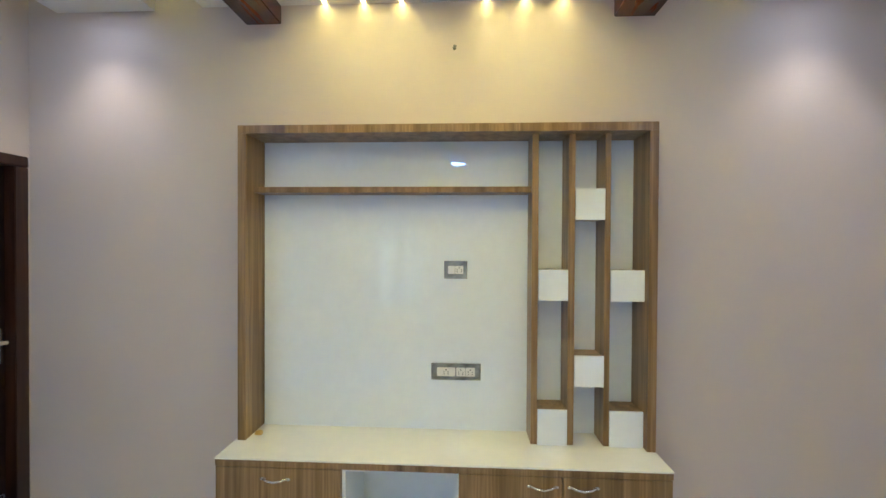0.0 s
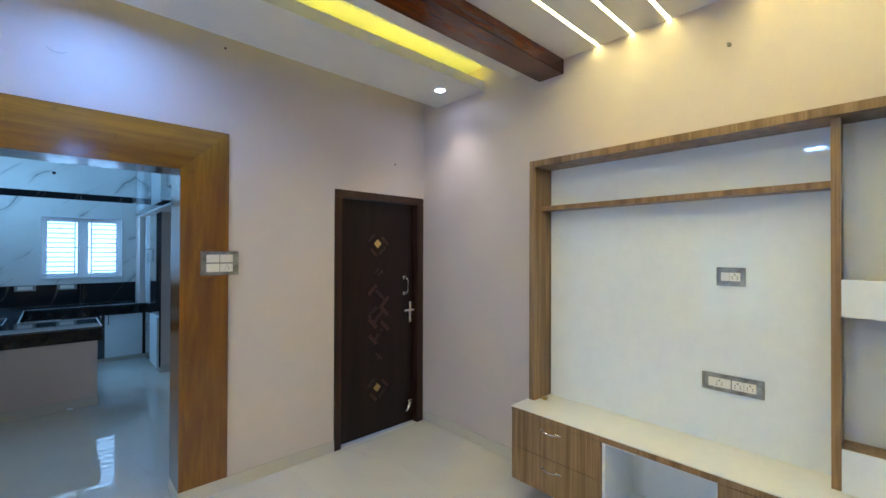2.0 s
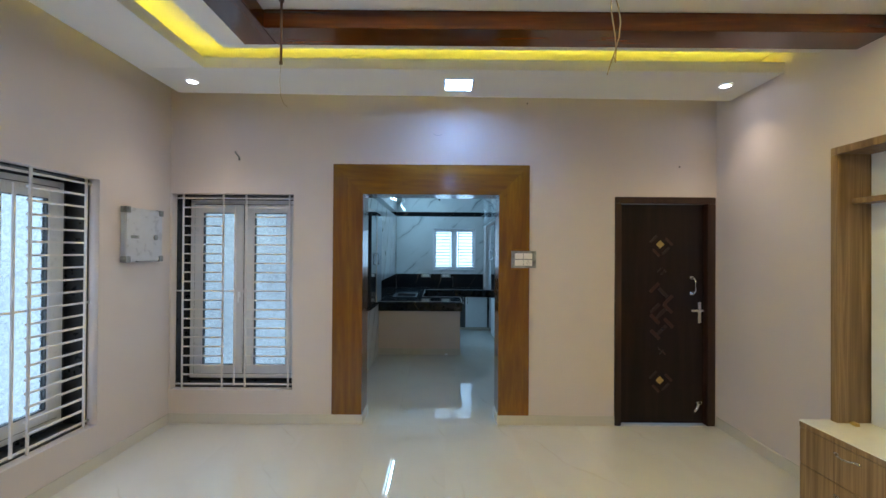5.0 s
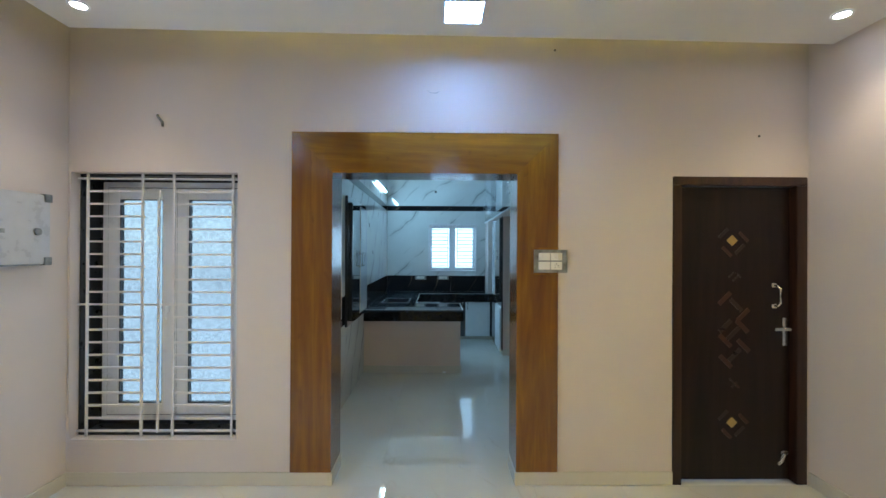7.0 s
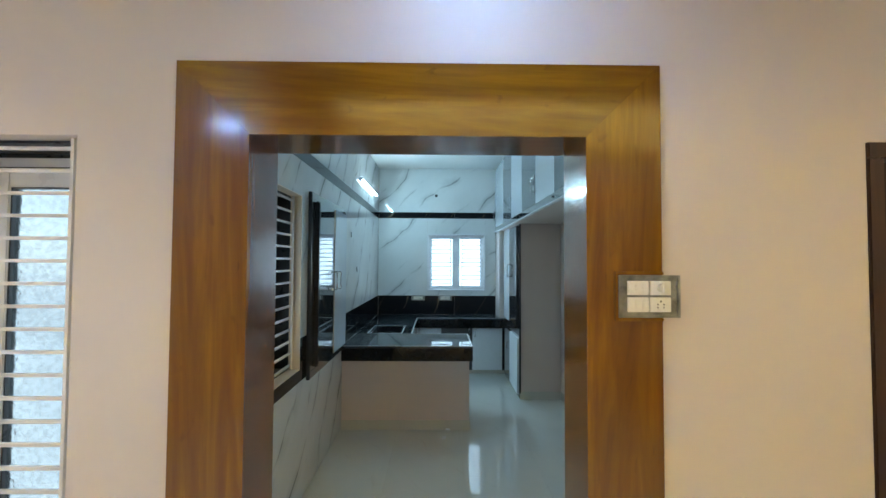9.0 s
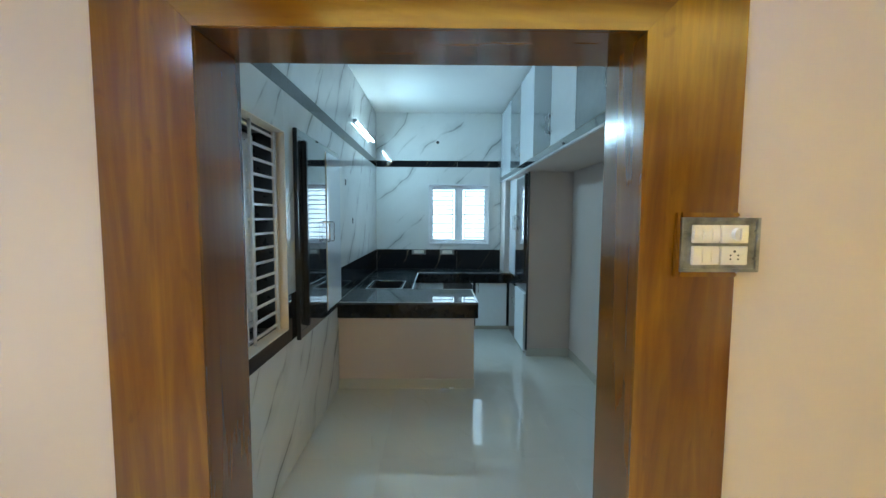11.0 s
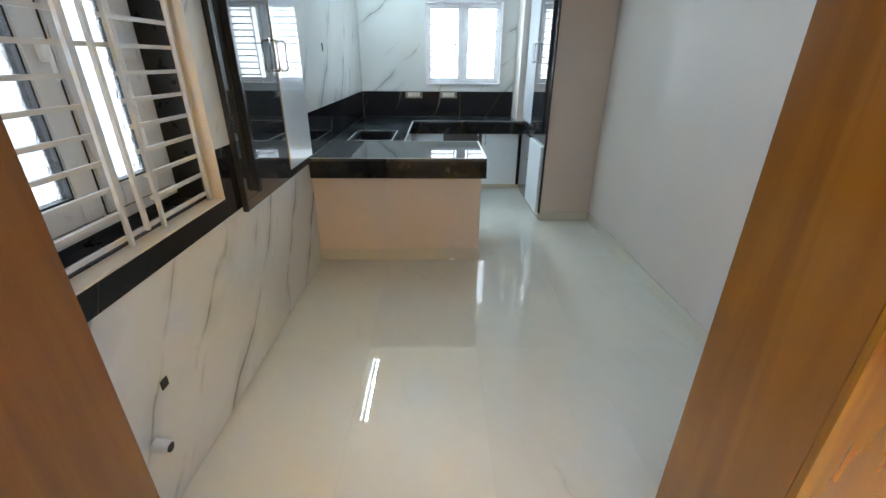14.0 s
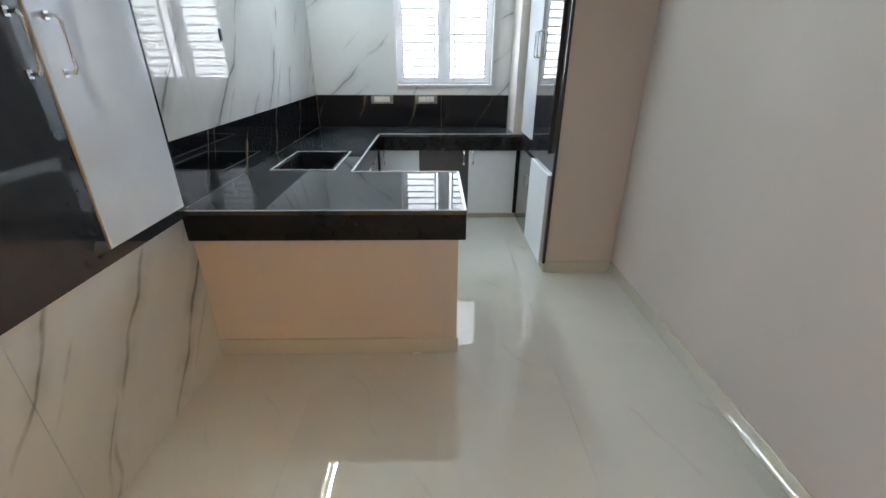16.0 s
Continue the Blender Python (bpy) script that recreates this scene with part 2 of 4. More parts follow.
def pane_glass(name, rough, relief, tint):
    n = Nodes(name)
    if relief:
        v = n.t.nodes.new("ShaderNodeTexVoronoi")
        n.link(n.mapped(), v.inputs["Vector"])
        v.inputs["Scale"].default_value = 34
        n.bump(v.outputs[0], relief, 0.01)
    spots = n.ramp(n.noise(n.mapped((1, 1, 1.3)), 42, 3, 0.6), ((0.38, 0.80), (0.58, 1.0)))
    broad = n.ramp(n.noise(n.mapped(), 2.0, 2, 0.5), ((0.35, 0.88), (0.65, 1.0)))
    return n.set(Base_Color=n.mix(1.0, n.mix(1.0, tint, spots, "MULTIPLY"), broad, "MULTIPLY"), Roughness=rough, Transmission_Weight=1.0, IOR=1.3)


FROST = pane_glass("textured_glass", 0.08, 0.5, (0.19, 0.235, 0.245))
CLEAR = pane_glass("pale_textured_glass", 0.15, 0.4, (0.26, 0.25, 0.245))


# ---- building helpers ----
BASE = {}


def thing(name, at, label="", category="", group="", kind=""):
    ob = new(name)
    ob.location = at
    BASE[ob.name] = Vector(at)
    ob.empty_display_size = 0.1
    return tagged(ob, label, category, group, kind)


def part(name, bm, mat, parent=None, label="", smooth=False):
    """Links a bmesh, drawn in the world's coordinates, as one mesh under its thing."""
    base = BASE[parent.name] if parent else Vector((0, 0, 0))
    bmesh.ops.translate(bm, verts=bm.verts, vec=-base)
    me = bpy.data.meshes.new(name)
    bm.to_mesh(me)
    bm.free()
    me.materials.append(mat)
    if smooth:
        me.polygons.foreach_set("use_smooth", [True] * len(me.polygons))
    ob = new(name, me)
    BASE[ob.name] = base
    if parent:
        ob.parent = parent
    return tagged(ob, label)


def box(bm, x0, x1, y0, y1, z0, z1, bevel=0.0, m=None):
    """Adds one box, with its edges broken if bevel is given."""
    r = bmesh.ops.create_cube(bm, size=1)
    vs = r["verts"]
    t = Matrix.Translation(((x0 + x1) / 2, (y0 + y1) / 2, (z0 + z1) / 2)) @ Matrix.Diagonal((abs(x1 - x0), abs(y1 - y0), abs(z1 - z0), 1))
    bmesh.ops.transform(bm, matrix=t, verts=vs)
    if bevel:
        es = list({e for v in vs for e in v.link_edges})
        r = bmesh.ops.bevel(bm, geom=es, offset=bevel, segments=2, affect="EDGES")
        vs = list({v for f in r["faces"] for v in f.verts} | {v for v in vs if v.is_valid})
    if m is not None:
        bmesh.ops.transform(bm, matrix=m, verts=vs)


def slab(name, x0, x1, y0, y1, z0, z1, mat, parent=None, bevel=0.0015, label="", m=None, kind=""):
    bm = bmesh.new()
    box(bm, x0, x1, y0, y1, z0, z1, bevel, m)
    ob = part(name, bm, mat, parent, label)
    return tagged(ob, kind=kind)


def rod(bm, a, b, r, n=10, m=None, caps=True):
    a, b = Vector(a), Vector(b)
    d = b - a
    t = Matrix.Translation((a + b) / 2) @ d.to_track_quat("Z", "Y").to_matrix().to_4x4()
    if m is not None:
        t = m @ t
    bmesh.ops.create_cone(bm, cap_ends=caps, segments=n, radius1=r, radius2=r, depth=d.length, matrix=t)


def tube(bm, pts, r, n=8):
    """A round bar that is bent through the points."""
    pts = [Vector(p) for p in pts]
    rings = []
    for i, p in enumerate(pts):
        d = (pts[min(i + 1, len(pts) - 1)] - pts[max(i - 1, 0)]).normalized()
        q = d.to_track_quat("Z", "Y")
        rings.append([bm.verts.new(p + q @ Vector((r * math.cos(2 * math.pi * k / n), r * math.sin(2 * math.pi * k / n), 0))) for k in range(n)])
    for a, b in zip(rings, rings[1:]):
        for k in range(n):
            bm.faces.new((a[k], a[(k + 1) % n], b[(k + 1) % n], b[k]))
    bm.faces.new(rings[0][::-1])
    bm.faces.new(rings[-1])


def wall(name, axis, at, depth, span, z1, holes, mat):
    """A wall whose room face lies at `at` and that goes back by depth (signed). holes: (u0, u1, z0, z1)."""
    us = sorted({span[0], span[1], *(h[0] for h in holes), *(h[1] for h in holes)})
    bm = bmesh.new()
    for u0, u1 in zip(us, us[1:]):
        inside = [h for h in holes if h[0] <= u0 + 1e-6 and h[1] >= u1 - 1e-6]
        z = 0.0
        for h in sorted(inside, key=lambda k: k[2]) + [(0, 0, z1, z1)]:
            if h[2] > z + 1e-6:
                a, b = sorted((at, at + depth))
                if axis == "x":
                    box(bm, a, b, u0, u1, z, h[2])
                else:
                    box(bm, u0, u1, a, b, z, h[2])
            z = h[3]
    bmesh.ops.remove_doubles(bm, verts=bm.verts, dist=1e-5)
    return tagged(part(name, bm, mat), kind="structure")


# ---- structure ----
W1 = (-2.700, -1.588, 0.305, 2.10)
PASS = (-0.962, 0.309, 0.0, 2.118)
DOOR = (1.362, 2.288, 0.0, 2.098)
W2 = (-1.687, -0.575, 0.312, 2.088)
W3 = (-3.795, -2.93, 0.90, 2.09)
W4 = (-0.42, 0.497, 1.19, 2.082)
wall("wall_west", "x", WX, JX - WX, (SY - 0.23, NY + 0.23), SLAB, [W1, PASS, DOOR], PAINT)
wall("wall_west_outer", "x", JX - 0.0005, -0.06, (SY - 0.23, KS - 0.30), SLAB, [W1], PAINT)
wall("wall_north", "y", NY, 0.23, (WX, EX), SLAB, [], PAINT)
wall("wall_south", "y", SY, -0.285, (WX, EX), SLAB, [W2], PAINT)
wall("wall_east", "x", EX, 0.23, (SY - 0.23, NY + 0.23), SLAB, [], PAINT)
wall("kitchen_wall_south", "y", KS - 0.012, -0.285, (KW - 0.23, JX), SLAB, [W3], PAINT)
wall("kitchen_wall_north", "y", KN, 0.23, (KW - 0.23, JX), SLAB, [], PAINT)
wall("kitchen_wall_west", "x", KW - 0.012, -0.218, (KS - 0.012, KN), SLAB, [W4], PAINT)
slab("ceiling", KW - 0.23, EX + 0.23, SY - 0.23, NY + 0.23, SLAB, SLAB + 0.15, CEIL, bevel=0, kind="structure")
slab("floor", KW - 0.23, EX + 0.23, SY - 0.23, NY + 0.23, -0.15, -0.010, GROUT, bevel=0, kind="structure")


def frame_of(origin, right, out):
    """Local axes for a thing on a wall: x to the right as one looks at it, y into the wall, z up."""
    r, o = Vector(right), Vector(out)
    return Matrix(((r.x, o.x, 0, origin[0]), (r.y, o.y, 0, origin[1]), (r.z, o.z, 1, origin[2]), (0, 0, 0, 1)))


def west_at(y, z, x=WX):
    return frame_of((x, y, z), (0, 1, 0), (-1, 0, 0))


def north_at(x, z, y=NY):
    return frame_of((x, y, z), (1, 0, 0), (0, 1, 0))


def south_at(x, z, y=SY):
    return frame_of((x, y, z), (-1, 0, 0), (0, -1, 0))


def east_face_at(x, z, y):
    """For fronts of the cupboards that look towards -y (on the kitchen's north side)."""
    return frame_of((x, y, z), (1, 0, 0), (0, 1, 0))


# ---- false ceiling ----
border = thing("false_ceiling_border", (0, 0, DROP), "white plaster false ceiling border with hidden yellow light strip", "false ceiling")
B0, B1 = DROP - 0.005, DROP + 0.06
bm = bmesh.new()
lo = [bm.verts.new((x, y, B0)) for x, y in ((-2.205, -2.48), (-1.72, -2.48), (-1.72, NY), (-2.30, NY))]
hi = [bm.verts.new((v.co.x, v.co.y, B1)) for v in lo]
bm.faces.new(lo[::-1])
bm.faces.new(hi)
for i in range(4):
    bm.faces.new((lo[i], lo[(i + 1) % 4], hi[(i + 1) % 4], hi[i]))
part("border_side", bm, CEIL, border)
slab("border_side", 1.57, 2.05, -2.48, NY, B0, B1, CEIL, border, 0.002)
slab("border_side", -1.72, 1.57, -2.48, -1.99, B0, B1, CEIL, border, 0.002)
for a in ((-1.733, -1.7205, -2.003, NY), (1.5705, 1.583, -2.003, NY), (-1.7195, 1.5695, -2.003, -1.9905)):
    slab("lip", a[0], a[1], a[2], a[3], B1 + 0.0005, B1 + 0.012, CEIL, border, 0.001)
for a in ((-1.80, -1.785, -2.05, NY - 0.02), (1.635, 1.65, -2.05, NY - 0.02)):
    slab("light_strip", a[0], a[1], a[2], a[3], B1 + 0.001, B1 + 0.007, LED_YELLOW, border, 0, "glowing yellow light strip")
slab("light_strip", -1.77, 1.62, -2.07, -2.055, B1 + 0.001, B1 + 0.007, LED_YELLOW, border, 0, "glowing yellow light strip")

centre = thing("ceiling_centre_panel", (0, 0, DROP), "white plaster centre ceiling panel with six glowing light lines", "false ceiling")
LINES = (-0.735, -0.52, -0.311, 0.155, 0.365, 0.572)
cuts = [-1.44] + [c for q in LINES for c in (q - 0.011, q + 0.011)] + [1.30]
for a, b in zip(cuts[::2], cuts[1::2]):
    slab("panel_board", a, b, -1.70, NY, DROP + 0.007, DROP + 0.06, CEIL, centre, 0)
for q in LINES:
    slab("light_line", q - 0.011, q + 0.011, -1.1, NY - 0.012, DROP + 0.012, DROP + 0.03, LED_WARM, centre, 0, "thin glowing warm white light line")
    slab("panel_board", q - 0.011, q + 0.011, -1.70, -1.1, DROP + 0.007, DROP + 0.06, CEIL, centre, 0)

beams = thing("ceiling_beam_frame", (0, 0, 2.83), "polished dark teak beams boxed round the ceiling centre panel", "beam")
slab("beam", -1.185, -0.985, -1.235, NY - 0.001, 2.832, DROP + 0.006, BEAM_Y, beams, 0.004)
slab("beam", 0.835, 1.05, -1.235, NY - 0.001, 2.832, DROP + 0.006, BEAM_Y, beams, 0.004)
slab("beam", -1.185, 1.05, -1.435, -1.236, 2.832, DROP + 0.006, BEAM_X, beams, 0.004)


def square_light(x, y):
    t = thing("square_ceiling_light", (x, y, B0), "lit square cool white ceiling light panel", "ceiling light", "ceiling lights in the border")
    bm = bmesh.new()
    for a in ((-0.115, 0.115, 0.104, 0.115), (-0.115, 0.115, -0.115, -0.104), (-0.115, -0.104, -0.104, 0.104), (0.104, 0.115, -0.104, 0.104)):
        box(bm, x + a[0], x + a[1], y + a[2], y + a[3], B0 - 0.012, B0 - 0.001, 0.001)
    part("light_frame", bm, MATTWHITE, t)
    slab("diffuser", x - 0.103, x + 0.103, y - 0.103, y + 0.103, B0 - 0.010, B0 - 0.002, LED_PANEL, t, 0, "glowing white diffuser")
    return t


def spot(x, y):
    t = thing("ceiling_downlight", (x, y, B0), "small round lit downlight in the white ceiling border", "ceiling light", "downlights in the border")
    bm = bmesh.new()
    n = 24
    rings = [[bm.verts.new((x + r * math.cos(2 * math.pi * k / n), y + r * math.sin(2 * math.pi * k / n), z)) for k in range(n)]
             for r, z in ((0.052, B0 - 0.001), (0.050, B0 - 0.008), (0.040, B0 - 0.008), (0.034, B0 - 0.002))]
    for a, b in zip(rings, rings[1:]):
        for k in range(n):
            bm.faces.new((a[k], a[(k + 1) % n], b[(k + 1) % n], b[k]))
    bmesh.ops.recalc_face_normals(bm, faces=bm.faces)
    part("light_rim", bm, MATTWHITE, t, smooth=True)
    bm = bmesh.new()
    bmesh.ops.create_cone(bm, cap_ends=True, segments=n, radius1=0.035, radius2=0.035, depth=0.003, matrix=Matrix.Translation((x, y, B0 - 0.004)))
    part("bulb", bm, LED_SPOT, t, "glowing lamp")
    return t


for p in ((-1.98, -0.10), (-0.07, -2.22), (1.81, -0.10)):
    square_light(*p)
for p in ((-1.965, 2.03), (-1.965, -2.22), (1.81, 2.03), (1.81, -2.22)):
    spot(*p)
    lamp("downlight", "SPOT", (p[0], p[1], B0 - 0.02), (p[0], p[1], 0), SPOT_W, (1.0, 0.78, 0.54), spot_size=radians(100), spot_blend=1.0, shadow_soft_size=0.03)

# ---- windows ----


def bars(name, m, w, h, z_in, parent, n=20, d=0.05):
    """Steel bars: five uprights, full rails at head, middle and foot, short rungs in the outer bays."""
    r = 0.0065
    g = part(name, bmesh.new(), GRILLE, parent, "white painted steel safety bars")
    xs = (0.075, 0.40 * w, 0.50 * w, 0.59 * w, w - 0.055) if w > 1.05 else (0.022, 0.40 * w, 0.50 * w, 0.60 * w, w - 0.022)
    step = (h - 0.07) / n
    z0, z1 = 0.035, h - 0.035

    def bar(a, b, y=d):
        bm = bmesh.new()
        lo = [min(p, q) - r for p, q in zip(a, b)]
        hi = [max(p, q) + r for p, q in zip(a, b)]
        box(bm, lo[0], hi[0], y - r, y + r, lo[2], hi[2], 0, m)
        part("bar", bm, GRILLE, g)

    for i, x in enumerate(xs):
        bar((x, 0, z0 if i == 2 else 0.006), (x, 0, z1 - step if i == 2 else h - 0.006))
    mid = z0 + step * round(n * 0.5)
    for z in (z0, mid, z1):
        bar((0.006, 0, z), (w - 0.006, 0, z), d + 2 * r)
    for i in range(1, n):
        z = z0 + step * i
        if abs(z - mid) > 0.02:
            bar((xs[0], 0, z), (xs[1], 0, z), d + 2 * r)
            bar((xs[3], 0, z), (xs[4], 0, z), d + 2 * r)
    return g


def window(name, m, w, h, lining, glass, label, d=0.215, paint=REVEAL, n=20, wide="left"):
    t = thing(name, m.translation, label, "window", kind="structure")
    el, er, eb, et, q = 0.002, 0.002, 0.002, 0.002, 0.032
    if lining:
        el, er, eb, et, q = (0.045, 0.014, 0.045, 0.034, 0.055) if wide == "left" else (0.014, 0.045, 0.045, 0.034, 0.055)
        bm = bmesh.new()
        c = 0.012
        for a in ((0.001, c, 0.001, h - 0.001), (w - c, w - 0.001, 0.001, h - 0.001), (c, w - c, 0.001, c), (c, w - c, h - c, h - 0.001)):
            box(bm, a[0], a[1], 0.075, 0.28, a[2], a[3], 0, m)
        part("granite_lining", bm, GASKET, t, "black polished granite lining")
        bm = bmesh.new()
        for a in ((c, el, c, h - c), (w - er, w - c, c, h - c), (el, w - er, c, eb), (el, w - er, h - et, h - c)):
            if a[1] - a[0] > 0.003:
                box(bm, a[0], a[1], d + 0.02, d + 0.05, a[2], a[3], 0, m)
        part("packing_strip", bm, GASKET, t, "black packing strip")
    x0, x1, z0, z1 = el, w - er, eb, h - et
    bm = bmesh.new()
    for a in ((x0, x0 + q, z0, z1), (x1 - q, x1, z0, z1), (x0 + q, x1 - q, z0, z0 + q), (x0 + q, x1 - q, z1 - q, z1)):
        box(bm, a[0], a[1], d, d + 0.06, a[2], a[3], 0.003, m)
    part("window_frame", bm, UPVC, t, "white plastic window frame")
    mid = (x0 + x1) / 2
    mh = 0.024 if lining else 0.012
    slab("mullion", mid - mh, mid + mh, d, d + 0.06, z0 + q + 0.0005, z1 - q - 0.0005, UPVC, t, 0.002, "white plastic mullion", m)
    k = q - 0.010
    for s, (a, b) in enumerate(((x0 + k, mid - 0.012), (mid + 0.012, x1 - k))):
        bm = bmesh.new()
        f = 0.080 if lining else 0.040
        lo, hi = z0 + k, z1 - k
        for g in ((a, a + f, lo, hi), (b - f, b, lo, hi), (a + f, b - f, lo, lo + f), (a + f, b - f, hi - f, hi)):
            box(bm, g[0], g[1], d - 0.012, d + 0.045, g[2], g[3], 0.004, m)
        sash = part("casement", bm, UPVC, t, "white plastic casement")
        # strips round the casement: black ones paint the gap's shade, white ones cover it
        bm = bmesh.new()
        for g in ((a - 0.005, a - 0.001, lo - 0.005, hi + 0.005), (b + 0.001, b + 0.005, lo - 0.005, hi + 0.005), (a - 0.001, b + 0.001, lo - 0.005, lo - 0.001), (a - 0.001, b + 0.001, hi + 0.001, hi + 0.005)):
            box(bm, g[0], g[1], d - 0.003, d + 0.002, g[2], g[3], 0, m)
        part("edge_seal", bm, GASKET if lining else UPVC, sash, "black line of glass seal and casement gap shade" if lining else "white strip over the casement gap")
        bm = bmesh.new()
        g = 0.006
        a2, b2, z2, z3 = a + f, b - f, lo + f, hi - f
        for u in ((a2, a2 + g, z2, z3), (b2 - g, b2, z2, z3), (a2 + g, b2 - g, z2, z2 + g), (a2 + g, b2 - g, z3 - g, z3)):
            box(bm, u[0], u[1], d - 0.004, d + 0.03, u[2], u[3], 0, m)
        part("gasket", bm, GASKET, sash, "black line of glass seal and casement gap shade")
        p = slab("pane", a2 + 0.001, b2 - 0.001, d + 0.010, d + 0.016, z2 + 0.001, z3 - 0.001, glass, sash, 0, "textured obscure glass", m)
        p.visible_shadow = False
        if s == 0:
            bm = bmesh.new()
            box(bm, b - 0.042, b - 0.020, d - 0.035, d - 0.012, h * 0.46, h * 0.46 + 0.06, 0.003, m)
            box(bm, b - 0.038, b - 0.024, d - 0.045, d - 0.035, h * 0.46 - 0.05, h * 0.46 + 0.05, 0.004, m)
            part("window_handle", bm, MATTWHITE, sash, "white window handle")
    bars("grille", m, w, h, 0, t, n)
    return t


window("window_1", west_at(W1[0], W1[2]), W1[1] - W1[0], W1[3] - W1[2], True, FROST, "tall white casement window with obscure glass behind steel bars")
window("window_2", south_at(W2[1], W2[2]), W2[1] - W2[0], W2[3] - W2[2], True, FROST, "tall white casement window with obscure glass behind steel bars", wide="right")
window("window_3", south_at(W3[1], W3[2], KS), W3[1] - W3[0], W3[3] - W3[2], True, CLEAR, "white casement kitchen side window behind steel bars", d=0.165, n=14, wide="right")
window("window_4", west_at(W4[0], W4[2], KW), W4[1] - W4[0], W4[3] - W4[2], False, CLEAR, "bright white casement kitchen window behind thin steel bars", d=0.12, n=12)
# painted surrounds of the two kitchen windows
w, h, m = W3[1] - W3[0], W3[3] - W3[2], south_at(W3[1], W3[2], KS)
bm = bmesh.new()
for a in ((0, 0.006, 0, h), (w - 0.006, w, 0, h), (0.006, w - 0.006, 0, 0.006), (0.006, w - 0.006, h - 0.006, h)):
    box(bm, a[0], a[1], -0.003, 0.074, a[2], a[3], 0, m)
part("window_surround", bm, REVEAL, bpy.data.objects["window_3"], "cream painted reveal")
bm = bmesh.new()
w, h, m = W4[1] - W4[0], W4[3] - W4[2], west_at(W4[0], W4[2], KW)
for a in ((-0.002, 0.016, 0, h), (w - 0.016, w + 0.002, 0, h), (0.016, w - 0.016, -0.002, 0.016), (0.016, w - 0.016, h - 0.016, h + 0.002)):
    box(bm, a[0], a[1], -0.02, 0.118, a[2], a[3], 0.002, m)
part("window_surround", bm, UPVC, bpy.data.objects["window_4"], "white painted reveal")

# ---- passage lining and door ----
pf = thing("passage_frame", (WX, -0.32, 0), "varnished golden teak lining round the wide kitchen opening", "door frame", kind="structure")
P0, P1, PZ = PASS[0] + 0.013, PASS[1] - 0.013, PASS[3] - 0.0135
PO0, PO1, POZ, SKZ = -1.222, 0.576, 2.378, 0.092


def prism(name, pts, x0, x1, mat, parent, label=""):
    """A board with a mitred outline (y, z), between x0 and x1."""
    bm = bmesh.new()
    a = [bm.verts.new((x0, y, z)) for y, z in pts]
    b = [bm.verts.new((x1, y, z)) for y, z in pts]
    k = len(pts)
    bm.faces.new(a)
    bm.faces.new(b[::-1])
    for i in range(k):
        bm.faces.new((a[i], b[i], b[(i + 1) % k], a[(i + 1) % k]))
    bmesh.ops.recalc_face_normals(bm, faces=bm.faces)
    bmesh.ops.bevel(bm, geom=list(bm.edges), offset=0.0006, segments=1, affect="EDGES")
    return part(name, bm, mat, parent, label)


prism("side_board", [(PO0, SKZ), (P0, SKZ), (P0, PZ), (PO0, POZ)], WX + 0.001, WX + 0.014, TEAK_Z, pf)
prism("side_board", [(P1, SKZ), (PO1, SKZ), (PO1, POZ), (P1, PZ)], WX + 0.001, WX + 0.014, TEAK_Z, pf)
prism("head_board", [(P0, PZ), (P1, PZ), (PO1, POZ), (PO0, POZ)], WX + 0.001, WX + 0.014, TEAK_Y, pf)
slab("jamb_board", JX - 0.012, WX + 0.0005, P0 - 0.0125, P0, SKZ, PZ - 0.001, TEAK_JAMB, pf, 0.0008)
slab("jamb_board", JX - 0.012, WX + 0.0005, P1, P1 + 0.0125, SKZ, PZ - 0.001, TEAK_JAMB, pf, 0.0008)
slab("soffit_board", JX - 0.012, WX + 0.0005, P0 - 0.0125, P1 + 0.0125, PZ, PZ + 0.013, TEAK_Y, pf, 0.002)

door = thing("door_1", (WX, 1.825, 0), "closed dark brown panelled wooden door with carved diamond inlays", "door", kind="structure")
D0, D1, DZ = DOOR[0], DOOR[1], DOOR[3]
slab("door_frame", WX - 0.09, WX + 0.010, D0 + 0.001, D0 + 0.062, 0, DZ - 0.062, FRAMEWOOD, door, 0.004, "dark stained door frame")
slab("door_frame", WX - 0.09, WX + 0.010, D1 - 0.075, D1 - 0.001, 0, DZ - 0.062, FRAMEWOOD, door, 0.004, "dark stained door frame")
slab("door_frame", WX - 0.09, WX + 0.010, D0 + 0.001, D1 - 0.001, DZ - 0.061, DZ - 0.001, FRAMEWOOD, door, 0.004, "dark stained door frame")
slab("door_leaf", WX - 0.085, WX - 0.048, D0 + 0.064, D1 - 0.078, 0.008, DZ - 0.064, DOORWOOD, door, 0.003, "dark brown veneered leaf")
DX = WX - 0.048
CY = 1.805


def chevron(y, z, s, turn, mat, length=1.0):
    """A carved stroke of the door's pattern: a bevelled lozenge bar laid at a slant."""
    bm = bmesh.new()
    box(bm, DX - 0.001, DX + 0.004, -s * length, s * length, -s * 0.28, s * 0.28, 0.002)
    bmesh.ops.transform(bm, matrix=Matrix.Translation((0, y, z)) @ Matrix.Rotation(radians(turn), 4, "X"), verts=bm.verts)
    return part("carving", bm, mat, door, "reddish carved inlay")


